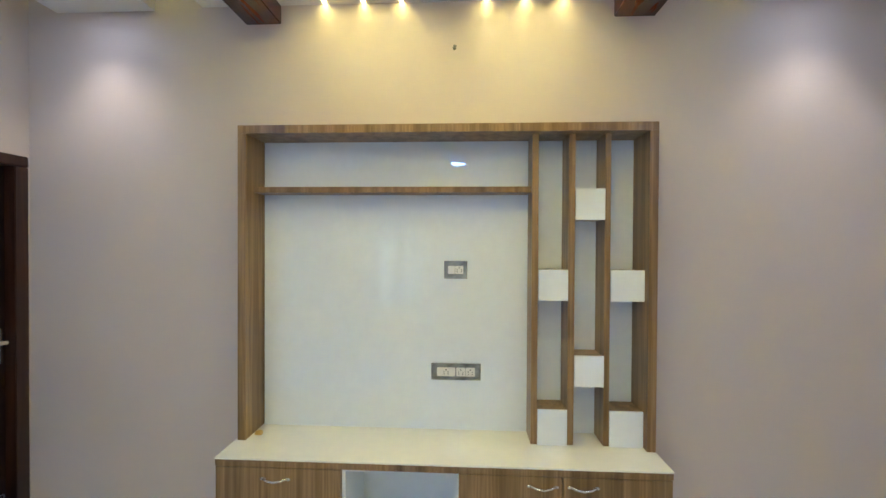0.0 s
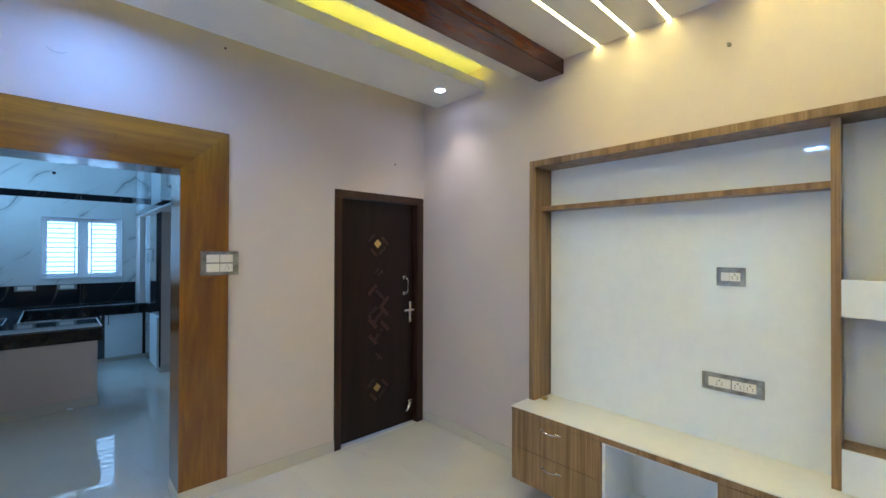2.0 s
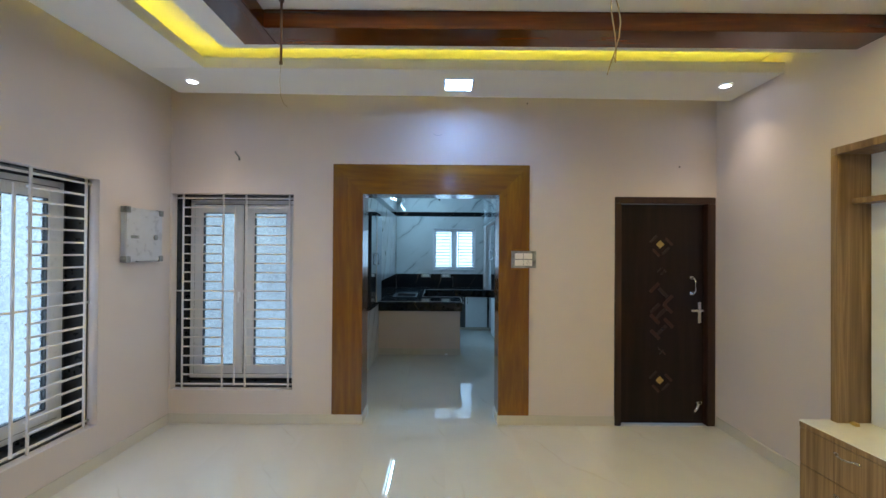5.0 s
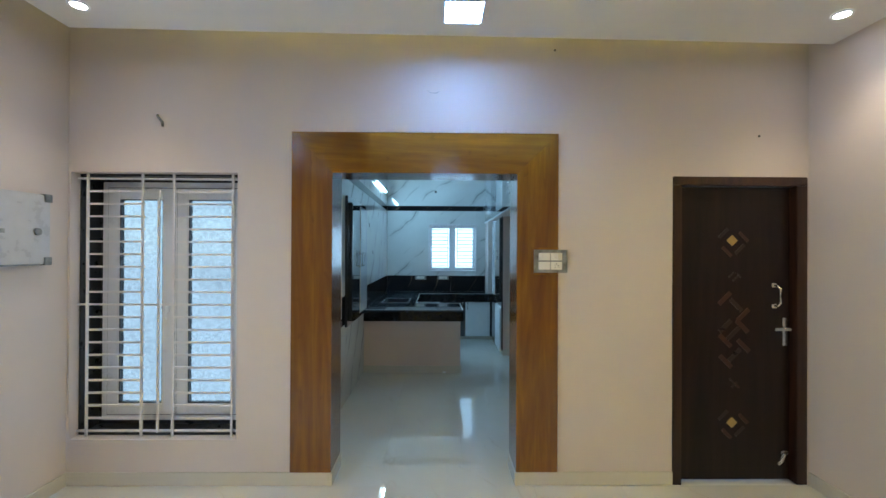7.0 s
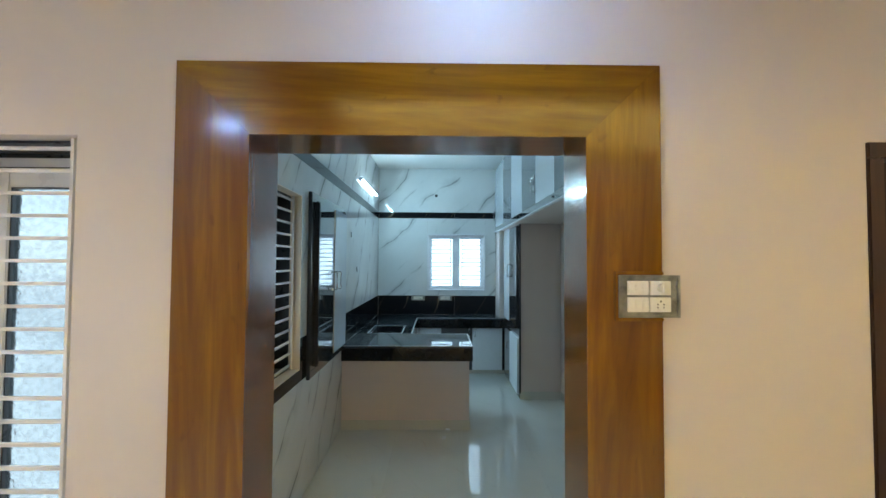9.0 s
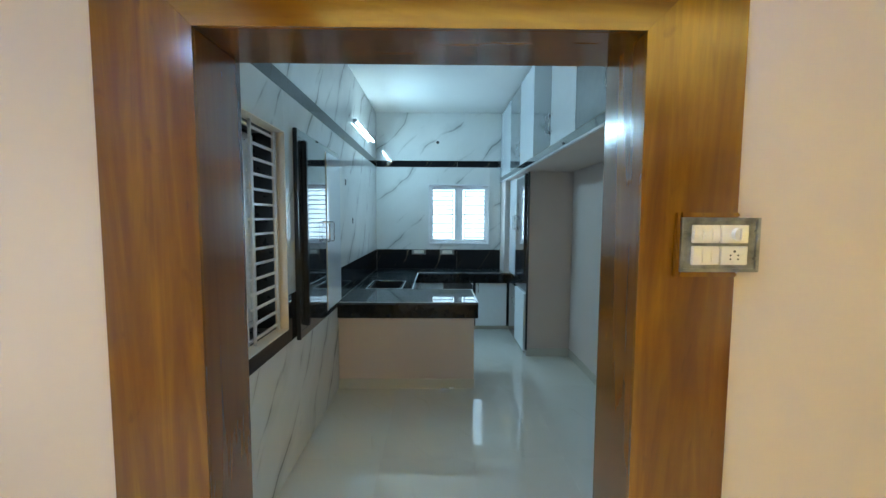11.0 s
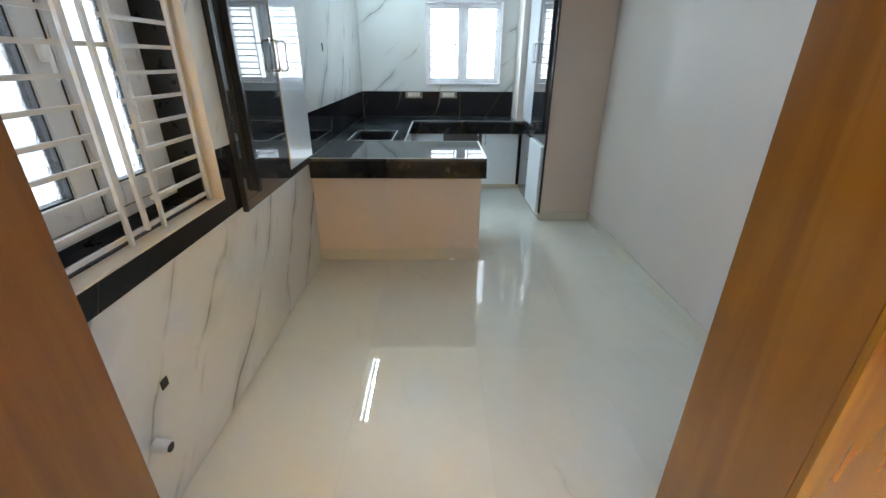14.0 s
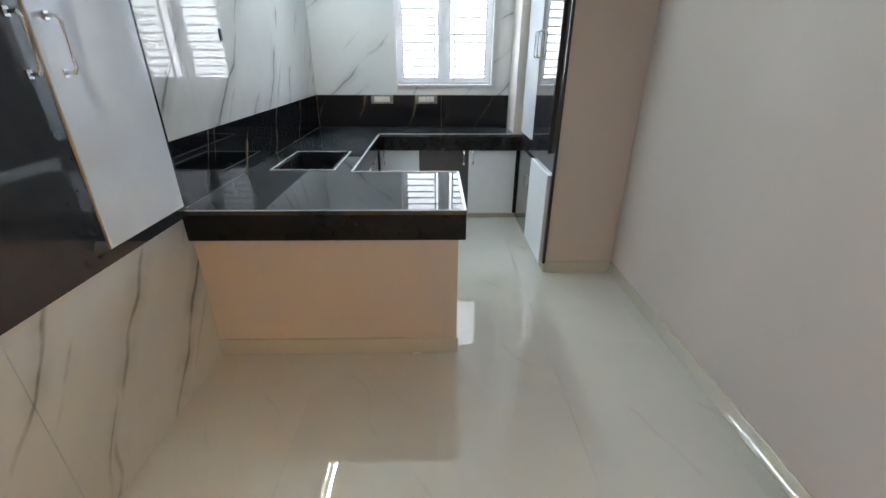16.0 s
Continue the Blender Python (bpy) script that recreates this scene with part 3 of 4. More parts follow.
for z in (1.664, 0.403):
    bm = bmesh.new()
    box(bm, DX - 0.001, DX + 0.006, -0.028, 0.028, -0.028, 0.028, 0.003)
    bmesh.ops.transform(bm, matrix=Matrix.Translation((0, CY, z)) @ Matrix.Rotation(radians(45), 4, "X"), verts=bm.verts)
    part("brass_diamond", bm, GOLD, door, "small brass diamond stud")
    chevron(CY + 0.082, z + 0.025, 0.045, -45, INLAY)
    chevron(CY - 0.035, z - 0.078, 0.045, -45, INLAY)
    chevron(CY - 0.06, z + 0.05, 0.045, 45, CARVED)
    chevron(CY + 0.055, z - 0.06, 0.045, 45, CARVED)
for dy, z, tr, mat in ((-0.05, 1.262, 45, INLAY), (0.078, 1.148, 45, INLAY), (0.074, 1.068, -45, INLAY), (-0.046, 0.968, -45, INLAY), (0.082, 0.934, -45, INLAY), (-0.043, 0.826, -45, INLAY),
                       (0.03, 1.215, -45, CARVED), (-0.045, 1.07, 45, CARVED), (0.01, 1.02, 45, CARVED), (0.02, 0.87, 45, CARVED)):
    chevron(CY + dy, z, 0.058, tr, mat)
for dy, z, tr, mat in ((0.025, 1.40, 45, CARVED), (0.045, 1.425, -45, CARVED), (-0.005, 1.425, 45, CARVED), (0.02, 0.665, 45, CARVED), (0.0, 0.69, -45, CARVED), (0.035, 0.66, -45, INLAY)):
    chevron(CY + dy, z, 0.026, tr, mat)
bm = bmesh.new()
tube(bm, [(DX, 2.098, 1.355), (DX + 0.035, 2.100, 1.35), (DX + 0.045, 2.110, 1.33), (DX + 0.045, 2.110, 1.235), (DX + 0.035, 2.100, 1.215), (DX, 2.098, 1.21)], 0.008)
for z in (1.355, 1.21):
    box(bm, DX, DX + 0.006, 2.083, 2.116, z - 0.014, z + 0.014, 0.002)
part("pull_handle", bm, CHROME, door, "chrome pull handle")
bm = bmesh.new()
box(bm, DX, DX + 0.008, 2.156, 2.190, 0.935, 1.13, 0.003)
rod(bm, (DX, 2.173, 1.055), (DX + 0.05, 2.173, 1.055), 0.010)
box(bm, DX + 0.040, DX + 0.054, 2.068, 2.183, 1.046, 1.066, 0.004)
part("lever_handle", bm, CHROME, door, "chrome lever handle with back plate")
bm = bmesh.new()
tube(bm, [(DX + 0.01, 2.178, 0.20), (DX + 0.03, 2.148, 0.195), (DX + 0.03, 2.133, 0.15), (DX + 0.015, 2.123, 0.12)], 0.012)
box(bm, DX, DX + 0.02, 2.138, 2.188, 0.185, 0.212, 0.004)
part("door_stopper", bm, CHROME, door, "chrome fold-down door stopper")

# ---- wall fittings ----


def socket_plate(name, m, w, h, cells, label, group=""):
    """An open metal back box with plastic modules. cells: (x0, x1, z0, z1, kind) from the lower left corner; kinds: s switch, p socket, f regulator, b blank."""
    t = thing(name, m.translation, label, "switchboard", group)
    bm = bmesh.new()
    k = 0.010
    for a in ((0, k, 0, h), (w - k, w, 0, h), (k, w - k, 0, k), (k, w - k, h - k, h)):
        box(bm, a[0], a[1], -0.012, -0.001, a[2], a[3], 0.001, m)
    box(bm, k, w - k, -0.006, -0.0015, k, h - k, 0, m)
    for x, z in ((0.012, h * 0.25), (0.012, h * 0.75), (w - 0.012, h * 0.25), (w - 0.012, h * 0.75)):
        rod(bm, (x, -0.006, z), (x, -0.015, z), 0.004, 8, m)
    part("back_box", bm, STEEL, t, "grey metal back box")
    for x0, x1, z0, z1, kind in cells:
        c = slab("module", x0 + 0.001, x1 - 0.001, -0.016, -0.006, z0 + 0.001, z1 - 0.001, SWITCH, t, 0.0015, "off-white plastic module", m)
        cx, cz = (x0 + x1) / 2, (z0 + z1) / 2
        if kind == "s":
            for i in range(3):
                q = x0 + (x1 - x0) * (i + 0.5) / 3
                g = (x1 - x0) / 3 * 0.42
                slab("switch", q - g, q + g, -0.020, -0.0155, z0 + 0.008, z1 - 0.008, SWITCH, c, 0.001, m=m)
        elif kind == "f":
            bm = bmesh.new()
            rod(bm, (cx + 0.005, -0.015, cz), (cx + 0.005, -0.032, cz), 0.018, 16, m)
            box(bm, cx + 0.001, cx + 0.009, -0.038, -0.030, cz - 0.016, cz + 0.016, 0.001, m)
            part("knob", bm, SWITCH, c, "round regulator knob")
        elif kind == "p":
            bm = bmesh.new()
            for dx, dz, r in ((0, 0.012, 0.0035), (-0.011, 0.001, 0.0026), (0.011, 0.001, 0.0026), (-0.011, -0.010, 0.0026), (0.011, -0.010, 0.0026)):
                rod(bm, (cx + dx, -0.0165, cz + dz), (cx + dx, -0.0155, cz + dz), r, 8, m)
            part("socket_holes", bm, HOLE, c)
    return t


m = west_at(0.410, 1.438, WX + 0.014)
socket_plate("switchboard", m, 0.226, 0.155, [(0.03, 0.108, 0.082, 0.135, "s"), (0.112, 0.19, 0.082, 0.135, "f"), (0.03, 0.108, 0.02, 0.075, "s"), (0.112, 0.19, 0.02, 0.075, "p")],
             "four module switchboard in an open metal box on the teak frame")
for a in ((-0.016, -0.001, -0.014, 0.169), (-0.001, 0.166, 0.156, 0.169), (-0.001, 0.166, -0.014, -0.001)):
    slab("switchboard_lip", a[0], a[1], -0.011, -0.0005, a[2], a[3], TEAK_Z, pf, 0.003, "raised teak lip round the switchboard", m)
socket_plate("wall_socket", north_at(-0.066, 1.425, 2.262), 0.124, 0.095, [(0.02, 0.058, 0.025, 0.07, "b"), (0.058, 0.104, 0.025, 0.07, "p")],
             "single socket in an open metal box on the white panel", "sockets on the white panel")
socket_plate("wall_socket", north_at(-0.133, 0.878, 2.262), 0.266, 0.088, [(0.03, 0.13, 0.02, 0.068, "p"), (0.134, 0.185, 0.02, 0.068, "p"), (0.185, 0.236, 0.02, 0.068, "p")],
             "triple socket in a long open metal box on the white panel", "sockets on the white panel")
for y0 in (-0.665, -0.24):
    socket_plate("kitchen_socket", west_at(y0, 1.035, KW), 0.21, 0.08, [(0.03, 0.105, 0.015, 0.065, "s"), (0.107, 0.18, 0.015, 0.065, "p")],
                 "white switch and socket plate on the black splashback", "sockets over the counter")

BOARDGREY = plain("pale_grey_metal", (0.52, 0.53, 0.56), 0.3, spread=0.05)
pb = thing("distribution_board", (-2.10, SY, 1.48), "pale grey metal fuse board cover with four corner brackets", "fuse board")
m = south_at(-1.883, 1.485)
slab("cover", 0.0, 0.42, -0.045, -0.001, 0.0, 0.43, BOARDGREY, pb, 0.006, "pale grey metal cover", m)
for x, z in ((0.0, 0.0), (0.38, 0.0), (0.0, 0.39), (0.38, 0.39)):
    slab("corner_bracket", x - 0.005, x + 0.045, -0.052, -0.002, z - 0.005, z + 0.045, STEEL, pb, 0.003, "grey corner bracket", m)
slab("label_bar", 0.05, 0.14, -0.048, -0.045, 0.185, 0.21, STEEL, pb, 0.001, "grey label strip", m)
bm = bmesh.new()
rod(bm, (0.33, -0.044, 0.20), (0.33, -0.056, 0.20), 0.022, 16, m)
part("lock_knob", bm, STEEL, pb, "round grey lock")
slab("handle_bar", 0.10, 0.34, -0.056, -0.045, -0.004, 0.006, STEEL, pb, 0.002, "grey bottom bar", m)

bm = bmesh.new()
tube(bm, [(-0.018, NY - 0.001, 2.682), (-0.018, NY - 0.035, 2.680), (-0.010, NY - 0.042, 2.674)], 0.006)
rod(bm, (-0.018, NY - 0.001, 2.682), (-0.018, NY - 0.006, 2.682), 0.010)
tagged(part("wall_hook", bm, STEEL), "small metal hook fixed in the painted wall", "hook")
bm = bmesh.new()
tube(bm, [(WX + 0.001, -2.125, 2.485), (WX + 0.012, -2.12, 2.475), (WX + 0.014, -2.10, 2.45), (WX + 0.014, -2.085, 2.435), (WX + 0.016, -2.082, 2.405)], 0.008)
tagged(part("wall_wire_stub", bm, STEEL), "bent grey wire stub sticking out of the wall", "wire")
bm = bmesh.new()
tube(bm, [(WX + 0.001, -0.27 + 0.045 * math.cos(a), 2.68 + 0.03 * math.sin(a)) for a in [radians(200 + 14 * i) for i in range(10)]], 0.0012, 5)
tagged(part("pencil_mark", bm, STEEL), "faint curved pencil mark on the painted wall above the opening", "wall mark")
for y, z in ((0.551, 2.949), (1.955, 2.377)):
    bm = bmesh.new()
    rod(bm, (WX + 0.0005, y, z), (WX + 0.006, y, z), 0.007, 8)
    tagged(part("wall_plug", bm, HOLE), "small dark plug in a drilled wall hole", "wall plug", "wall plugs")

bm = bmesh.new()
tube(bm, [(-0.90, -1.10, DROP + 0.006), (-0.90, -1.10, 2.66), (-0.90, -1.10, 2.60)], 0.0065, 10)
rod(bm, (-0.90, -1.10, 2.585), (-0.90, -1.10, 2.603), 0.009, 10)
fr = thing("fan_rod", (-0.90, -1.10, 2.59), "dark bare fan rod hanging from the ceiling", "fan rod")
part("rod", bm, BLACKROD, fr)
bm = bmesh.new()
rod(bm, (-0.90, -1.10, DROP + 0.004), (-0.90, -1.10, DROP - 0.004), 0.014, 16)
part("ceiling_cup", bm, BLACKROD, fr)
bm = bmesh.new()
tube(bm, [(-0.90, -1.10, 2.60), (-0.90, -1.105, 2.50), (-0.90, -1.10, 2.42), (-0.90, -1.085, 2.375), (-0.90, -1.062, 2.355)], 0.0018, 6)
part("rod_wire", bm, WIRE, fr, "thin loose wire end")
wires = thing("hanging_fan_wires", (0.09, 0.29, 2.1), "twisted bare fan wires hanging loose from the ceiling", "wire")
for s, ph in ((1, 0.0), (-1, 1.4)):
    bm = bmesh.new()
    pts = []
    for i in range(22):
        z = DROP + 0.006 - (DROP - 2.11) * i / 21 + (0.06 if s < 0 and i == 21 else 0)
        k = min(1, i / 8)
        pts.append((0.093 + s * 0.010 * k * math.sin(i * 0.9 + ph), 0.285 + s * 0.016 * k * math.cos(i * 0.7 + ph) + 0.010 * math.sin(i * 0.5), z))
    tube(bm, pts, 0.0021, 6)
    part("wire", bm, WIRE, wires, "cream insulated wire")

# ---- television unit ----
TY = 2.068
tv = thing("television_unit", (-0.07, NY, 0.14), "wall mounted walnut television unit with white gloss back panel", "television unit")
TZ = 0.605
slab("back_panel", -1.062, 0.375, 2.262, NY - 0.002, TZ, 2.164, GLOSSWHITE, tv, 0, "glossy white back panel")
slab("back_panel", 0.375, 0.931, 2.262, NY - 0.002, TZ, 2.164, GLOSSWHITE, tv, 0, "glossy white back panel")
slab("side_board", -1.108, -1.066, TY, NY - 0.001, TZ + 0.001, 2.164, WALNUT, tv, 0.001)
slab("side_board", 0.932, 0.974, TY, NY - 0.001, TZ + 0.001, 2.164, WALNUT, tv, 0.001)
slab("top_board", -1.108, 0.974, TY, NY - 0.001, 2.165, 2.206, WALNUT, tv, 0.001)
slab("shelf", -1.065, 0.379, 2.150, 2.261, 1.876, 1.906, WALNUT, tv, 0.001, "thin walnut shelf")
DF = 2.118
for a, b in ((0.380, 0.411), (0.560, 0.592), (0.738, 0.766)):
    slab("upright", a, b, DF, 2.261, TZ + 0.001, 2.164, WALNUT, tv, 0.001, "walnut upright")
for a, b, z in ((0.593, 0.737, 1.735), (0.412, 0.559, 1.331), (0.767, 0.931, 1.331), (0.593, 0.737, 0.903), (0.412, 0.559, TZ + 0.001), (0.767, 0.931, TZ + 0.001)):
    hgt = 0.155 if z > 0.7 else 0.178
    c = slab("box_shelf", a, b, DF + 0.004, 2.261, z, z + hgt - 0.005, WALNUT, tv, 0, "small walnut box shelf with white front")
    slab("box_front", a + 0.0005, b - 0.0005, DF - 0.010, DF + 0.003, z, z + hgt, MATTWHITE, c, 0.001, "white laminate front")
FY = 1.893
slab("counter", -1.120, 0.974, FY + 0.002, NY - 0.001, 0.567, TZ - 0.007, WALNUT, tv, 0.001, "walnut edged counter board")
slab("counter_top", -1.122, 0.976, FY, NY - 0.001, TZ - 0.0065, TZ, TOPCREAM, tv, 0.0005, "glossy cream counter surface")
c = slab("drawer_cabinet", -1.118, -0.522, FY + 0.022, NY - 0.001, 0.140, 0.566, WALNUT, tv, 0, "walnut drawer cabinet")
c2 = slab("door_cabinet", 0.022, 0.972, FY + 0.022, NY - 0.001, 0.140, 0.566, WALNUT, tv, 0, "walnut door cabinet")
bm = bmesh.new()
box(bm, -0.521, 0.021, FY + 0.03, NY - 0.02, 0.140, 0.158)
part("niche_panel", bm, MATTWHITE, tv, "white niche panel")
bm = bmesh.new()
box(bm, -0.521, 0.021, NY - 0.02, NY - 0.001, 0.158, 0.566)
part("niche_panel", bm, MATTWHITE, tv, "white niche panel")
bm = bmesh.new()
box(bm, -0.521, -0.505, FY + 0.02, NY - 0.021, 0.159, 0.566)
part("niche_panel", bm, MATTWHITE, tv, "white niche panel")
bm = bmesh.new()
box(bm, 0.005, 0.021, FY + 0.02, NY - 0.021, 0.159, 0.566)
part("niche_panel", bm, MATTWHITE, tv, "white niche panel")
bm = bmesh.new()
box(bm, -0.504, 0.004, FY + 0.02, NY - 0.021, 0.552, 0.566)
part("niche_panel", bm, MATTWHITE, tv, "white niche panel")


def curl(x, z, y, parent, half=0.064):
    """A cast pull with flared ends."""
    bm = bmesh.new()
    pts = [(x - half, y, z - 0.004), (x - half * 0.78, y - 0.012, z + 0.003), (x - half * 0.5, y - 0.024, z), (x, y - 0.027, z - 0.004),
           (x + half * 0.5, y - 0.024, z), (x + half * 0.78, y - 0.012, z + 0.003), (x + half, y, z - 0.004)]
    tube(bm, pts, 0.0055, 8)
    for s in (-1, 1):
        bmesh.ops.create_uvsphere(bm, u_segments=10, v_segments=6, radius=0.011, matrix=Matrix.Translation((x + s * half * 0.9, y - 0.004, z)) @ Matrix.Diagonal((1.5, 0.6, 0.7, 1)))
    return part("handle", bm, CHROME, parent, "curved chrome handle", smooth=True)


for z0, z1, hz in ((0.142, 0.352, 0.291), (0.356, 0.564, 0.516)):
    d = slab("drawer_front", -1.117, -0.523, FY + 0.002, FY + 0.020, z0, z1, WALNUT, tv, 0.001, "walnut drawer front")
    curl(-0.83, hz, FY + 0.002, d)
for x0, x1, hx in ((0.023, 0.487, 0.40), (0.491, 0.971, 0.58)):
    d = slab("cabinet_door", x0, x1, FY + 0.002, FY + 0.020, 0.142, 0.564, WALNUT, tv, 0.001, "walnut cabinet door")
    curl(hx, 0.523, FY + 0.002, d)
bm = bmesh.new()
box(bm, -1.048, -1.014, 2.128, 2.150, TZ, TZ + 0.020, 0.003)
rod(bm, (-1.040, 2.127, TZ + 0.012), (-1.040, 2.120, TZ + 0.012), 0.006)
rod(bm, (-1.024, 2.127, TZ + 0.012), (-1.024, 2.120, TZ + 0.012), 0.006)
tagged(part("brass_screw_block", bm, GOLD), "tiny brass fitting lying on the cream counter", "metal fitting")

# ---- kitchen counters ----
CT = 0.815
kc = thing("kitchen_worktop", (-6.2, -0.6, CT), "u-shaped black granite worktop with deep polished edge", "worktop")
PX0, PX1, PY1, LY, RX, RY1 = -5.73, -5.022, 0.095, -0.545, -7.065, 0.742
SX0, SX1, SYA, SYB = -6.29, -5.79, -1.03, -0.69
G = GRANITE
slab("top_slab", PX0, PX1, KS + 0.001, PY1, CT - 0.02, CT, G, kc, 0.002)
for a in ((RX, SX0, KS + 0.001, LY), (SX1, PX0, KS + 0.001, LY), (SX0, SX1, KS + 0.001, SYA), (SX0, SX1, SYB, LY)):
    slab("top_slab", *a, CT - 0.02, CT, G, kc, 0)
slab("top_slab", KW + 0.001, RX, KS + 0.001, RY1, CT - 0.02, CT, G, kc, 0.002)
FASCIA = plain("polished_black_stone", (0.006, 0.0065, 0.007), 0.04, spread=0.2)
MATS["fascia"] = FASCIA.node_tree.nodes["Principled BSDF"]
MATS["fascia"].inputs["Specular IOR Level"].default_value = 0.25
E0, E1 = 0.670, CT - 0.0205
for a in ((PX1 - 0.02, PX1, KS + 0.001, PY1), (PX0, PX1 - 0.0205, PY1 - 0.02, PY1), (PX0, PX0 + 0.02, LY, PY1 - 0.0205), (RX, PX0 - 0.0005, LY - 0.02, LY), (RX - 0.02, RX, LY + 0.0005, RY1)):
    slab("edge_fascia", *a, E0, E1, FASCIA, kc, 0.002, "polished black fascia")
EDGE = plain("polished_grey_edge", (0.62, 0.64, 0.65), 0.15)
for a in ((PX0, PX1, PY1 - 0.014, PY1 + 0.001), (PX0 - 0.001, PX0 + 0.014, LY, PY1 - 0.015), (RX, PX0 - 0.002, LY - 0.014, LY + 0.001), (RX - 0.014, RX + 0.001, LY + 0.002, RY1), (PX1 - 0.008, PX1 + 0.001, KS + 0.001, PY1 - 0.015),
          (SX0 - 0.03, SX0 - 0.018, SYA - 0.03, SYB + 0.03), (SX1 + 0.018, SX1 + 0.03, SYA - 0.03, SYB + 0.03), (SX0 - 0.017, SX1 + 0.017, SYB + 0.018, SYB + 0.03), (SX0 - 0.017, SX1 + 0.017, SYA - 0.03, SYA - 0.018)):
    slab("edge_bead", *a, CT + 0.0002, CT + 0.004, EDGE, kc, 0.001, "thin raised grey edge bead")

sk = thing("kitchen_sink", ((SX0 + SX1) / 2, (SYA + SYB) / 2, CT - 0.2), "dark sunken steel sink set in the granite worktop", "sink")
bm = bmesh.new()
k = 0.004
box(bm, SX0, SX0 + k, SYA, SYB, CT - 0.22, CT - 0.003)
box(bm, SX1 - k, SX1, SYA, SYB, CT - 0.22, CT - 0.003)
box(bm, SX0 + k, SX1 - k, SYA, SYA + k, CT - 0.22, CT - 0.003)
box(bm, SX0 + k, SX1 - k, SYB - k, SYB, CT - 0.22, CT - 0.003)
box(bm, SX0, SX1, SYA, SYB, CT - 0.225, CT - 0.2205)
part("basin", bm, SINK, sk)
bm = bmesh.new()
rod(bm, (-6.04, -0.86, CT - 0.2205), (-6.04, -0.86, CT - 0.214), 0.045, 20)
part("drain", bm, CHROME, sk, "round chrome drain")

pen = thing("peninsula_base", (-5.4, -0.56, 0), "cream plastered masonry counter base with tiled skirting", "counter base")
slab("base_wall", -5.66, -5.055, KS + 0.001, 0.062, 0.0, 0.669, CREAM, pen, 0.003)
slab("skirting", -5.0545, -5.045, KS + 0.001, 0.070, 0.0, 0.092, SKIRT, pen, 0.001, "cream skirting tile")
slab("skirting", -5.66, -5.055, 0.0625, 0.071, 0.0, 0.092, SKIRT, pen, 0.001, "cream skirting tile")


def dhandle(m, length, parent, upright=True, reach=0.032):
    """A square chrome D handle; m has its origin at the handle's middle on the door's face, y into the door."""
    bm = bmesh.new()
    h = length / 2
    if upright:
        tube(bm, [m @ Vector(p) for p in ((0, 0, h), (0, -reach * 0.8, h), (0, -reach, h * 0.82), (0, -reach, -h * 0.82), (0, -reach * 0.8, -h), (0, 0, -h))], 0.0055, 8)
        for s in (-1, 1):
            box(bm, -0.009, 0.009, -0.005, 0, s * h - 0.012, s * h + 0.012, 0.001, m)
    return part("handle", bm, CHROME, parent, "chrome bar handle", smooth=False)


rng = random.Random(4)
bm = bmesh.new()
grid = [[bm.verts.new((-5.030 + 0.010 * rng.random() + 0.006 * j, -0.170 + 0.011 * i + 0.004 * rng.random(), 0.001 + 0.012 * j + 0.008 * rng.random())) for i in range(5)] for j in range(3)]
for j in range(2):
    for i in range(4):
        bm.faces.new((grid[j][i], grid[j][i + 1], grid[j + 1][i + 1], grid[j + 1][i]))
bmesh.ops.solidify(bm, geom=bm.faces[:], thickness=0.001)
tagged(part("paper_scrap", bm, MATTWHITE), "tiny crumpled white paper scrap lying against the skirting", "paper scrap")

# base cabinets behind the worktop opening
bc = thing("rear_base_cabinet", (-7.3, 0, 0), "kitchen base cabinet with white and dark grey gloss doors", "cabinet")
slab("body", KW + 0.001, -7.112, KS + 0.001, 0.735, 0.05, 0.794, DARKTRIM, bc, 0)
slab("plinth", KW + 0.001, -7.125, KS + 0.001, 0.74, 0.0, 0.049, SKIRT, bc, 0)
for y0, y1, mat, hy, lab in ((0.262, 0.700, MATTWHITE, 0.30, "white cabinet door"), (-0.195, 0.256, GREYDOOR, 0.215, "dark grey gloss cabinet door"), (-0.560, -0.200, MATTWHITE, -0.52, "white cabinet door")):
    d = slab("cabinet_door", -7.111, -7.093, y0, y1, 0.055, 0.664, mat, bc, 0.0015, lab)
    dhandle(frame_of((-7.093, hy, 0.60), (0, 1, 0), (-1, 0, 0)), 0.11, d)
lc = thing("sink_base_cabinet", (-6.4, -0.9, 0), "dark grey kitchen base cabinet under the sink", "cabinet")
slab("body", -7.11, -5.662, KS + 0.001, -0.59, 0.0, 0.55, DARKTRIM, lc, 0)
for x0, x1, mat in ((-7.09, -6.62, GREYDOOR), (-6.615, -6.14, MATTWHITE), (-6.135, -5.665, GREYDOOR)):
    d = slab("cabinet_door", x0, x1, -0.589, -0.572, 0.055, 0.664, mat, lc, 0.0015)

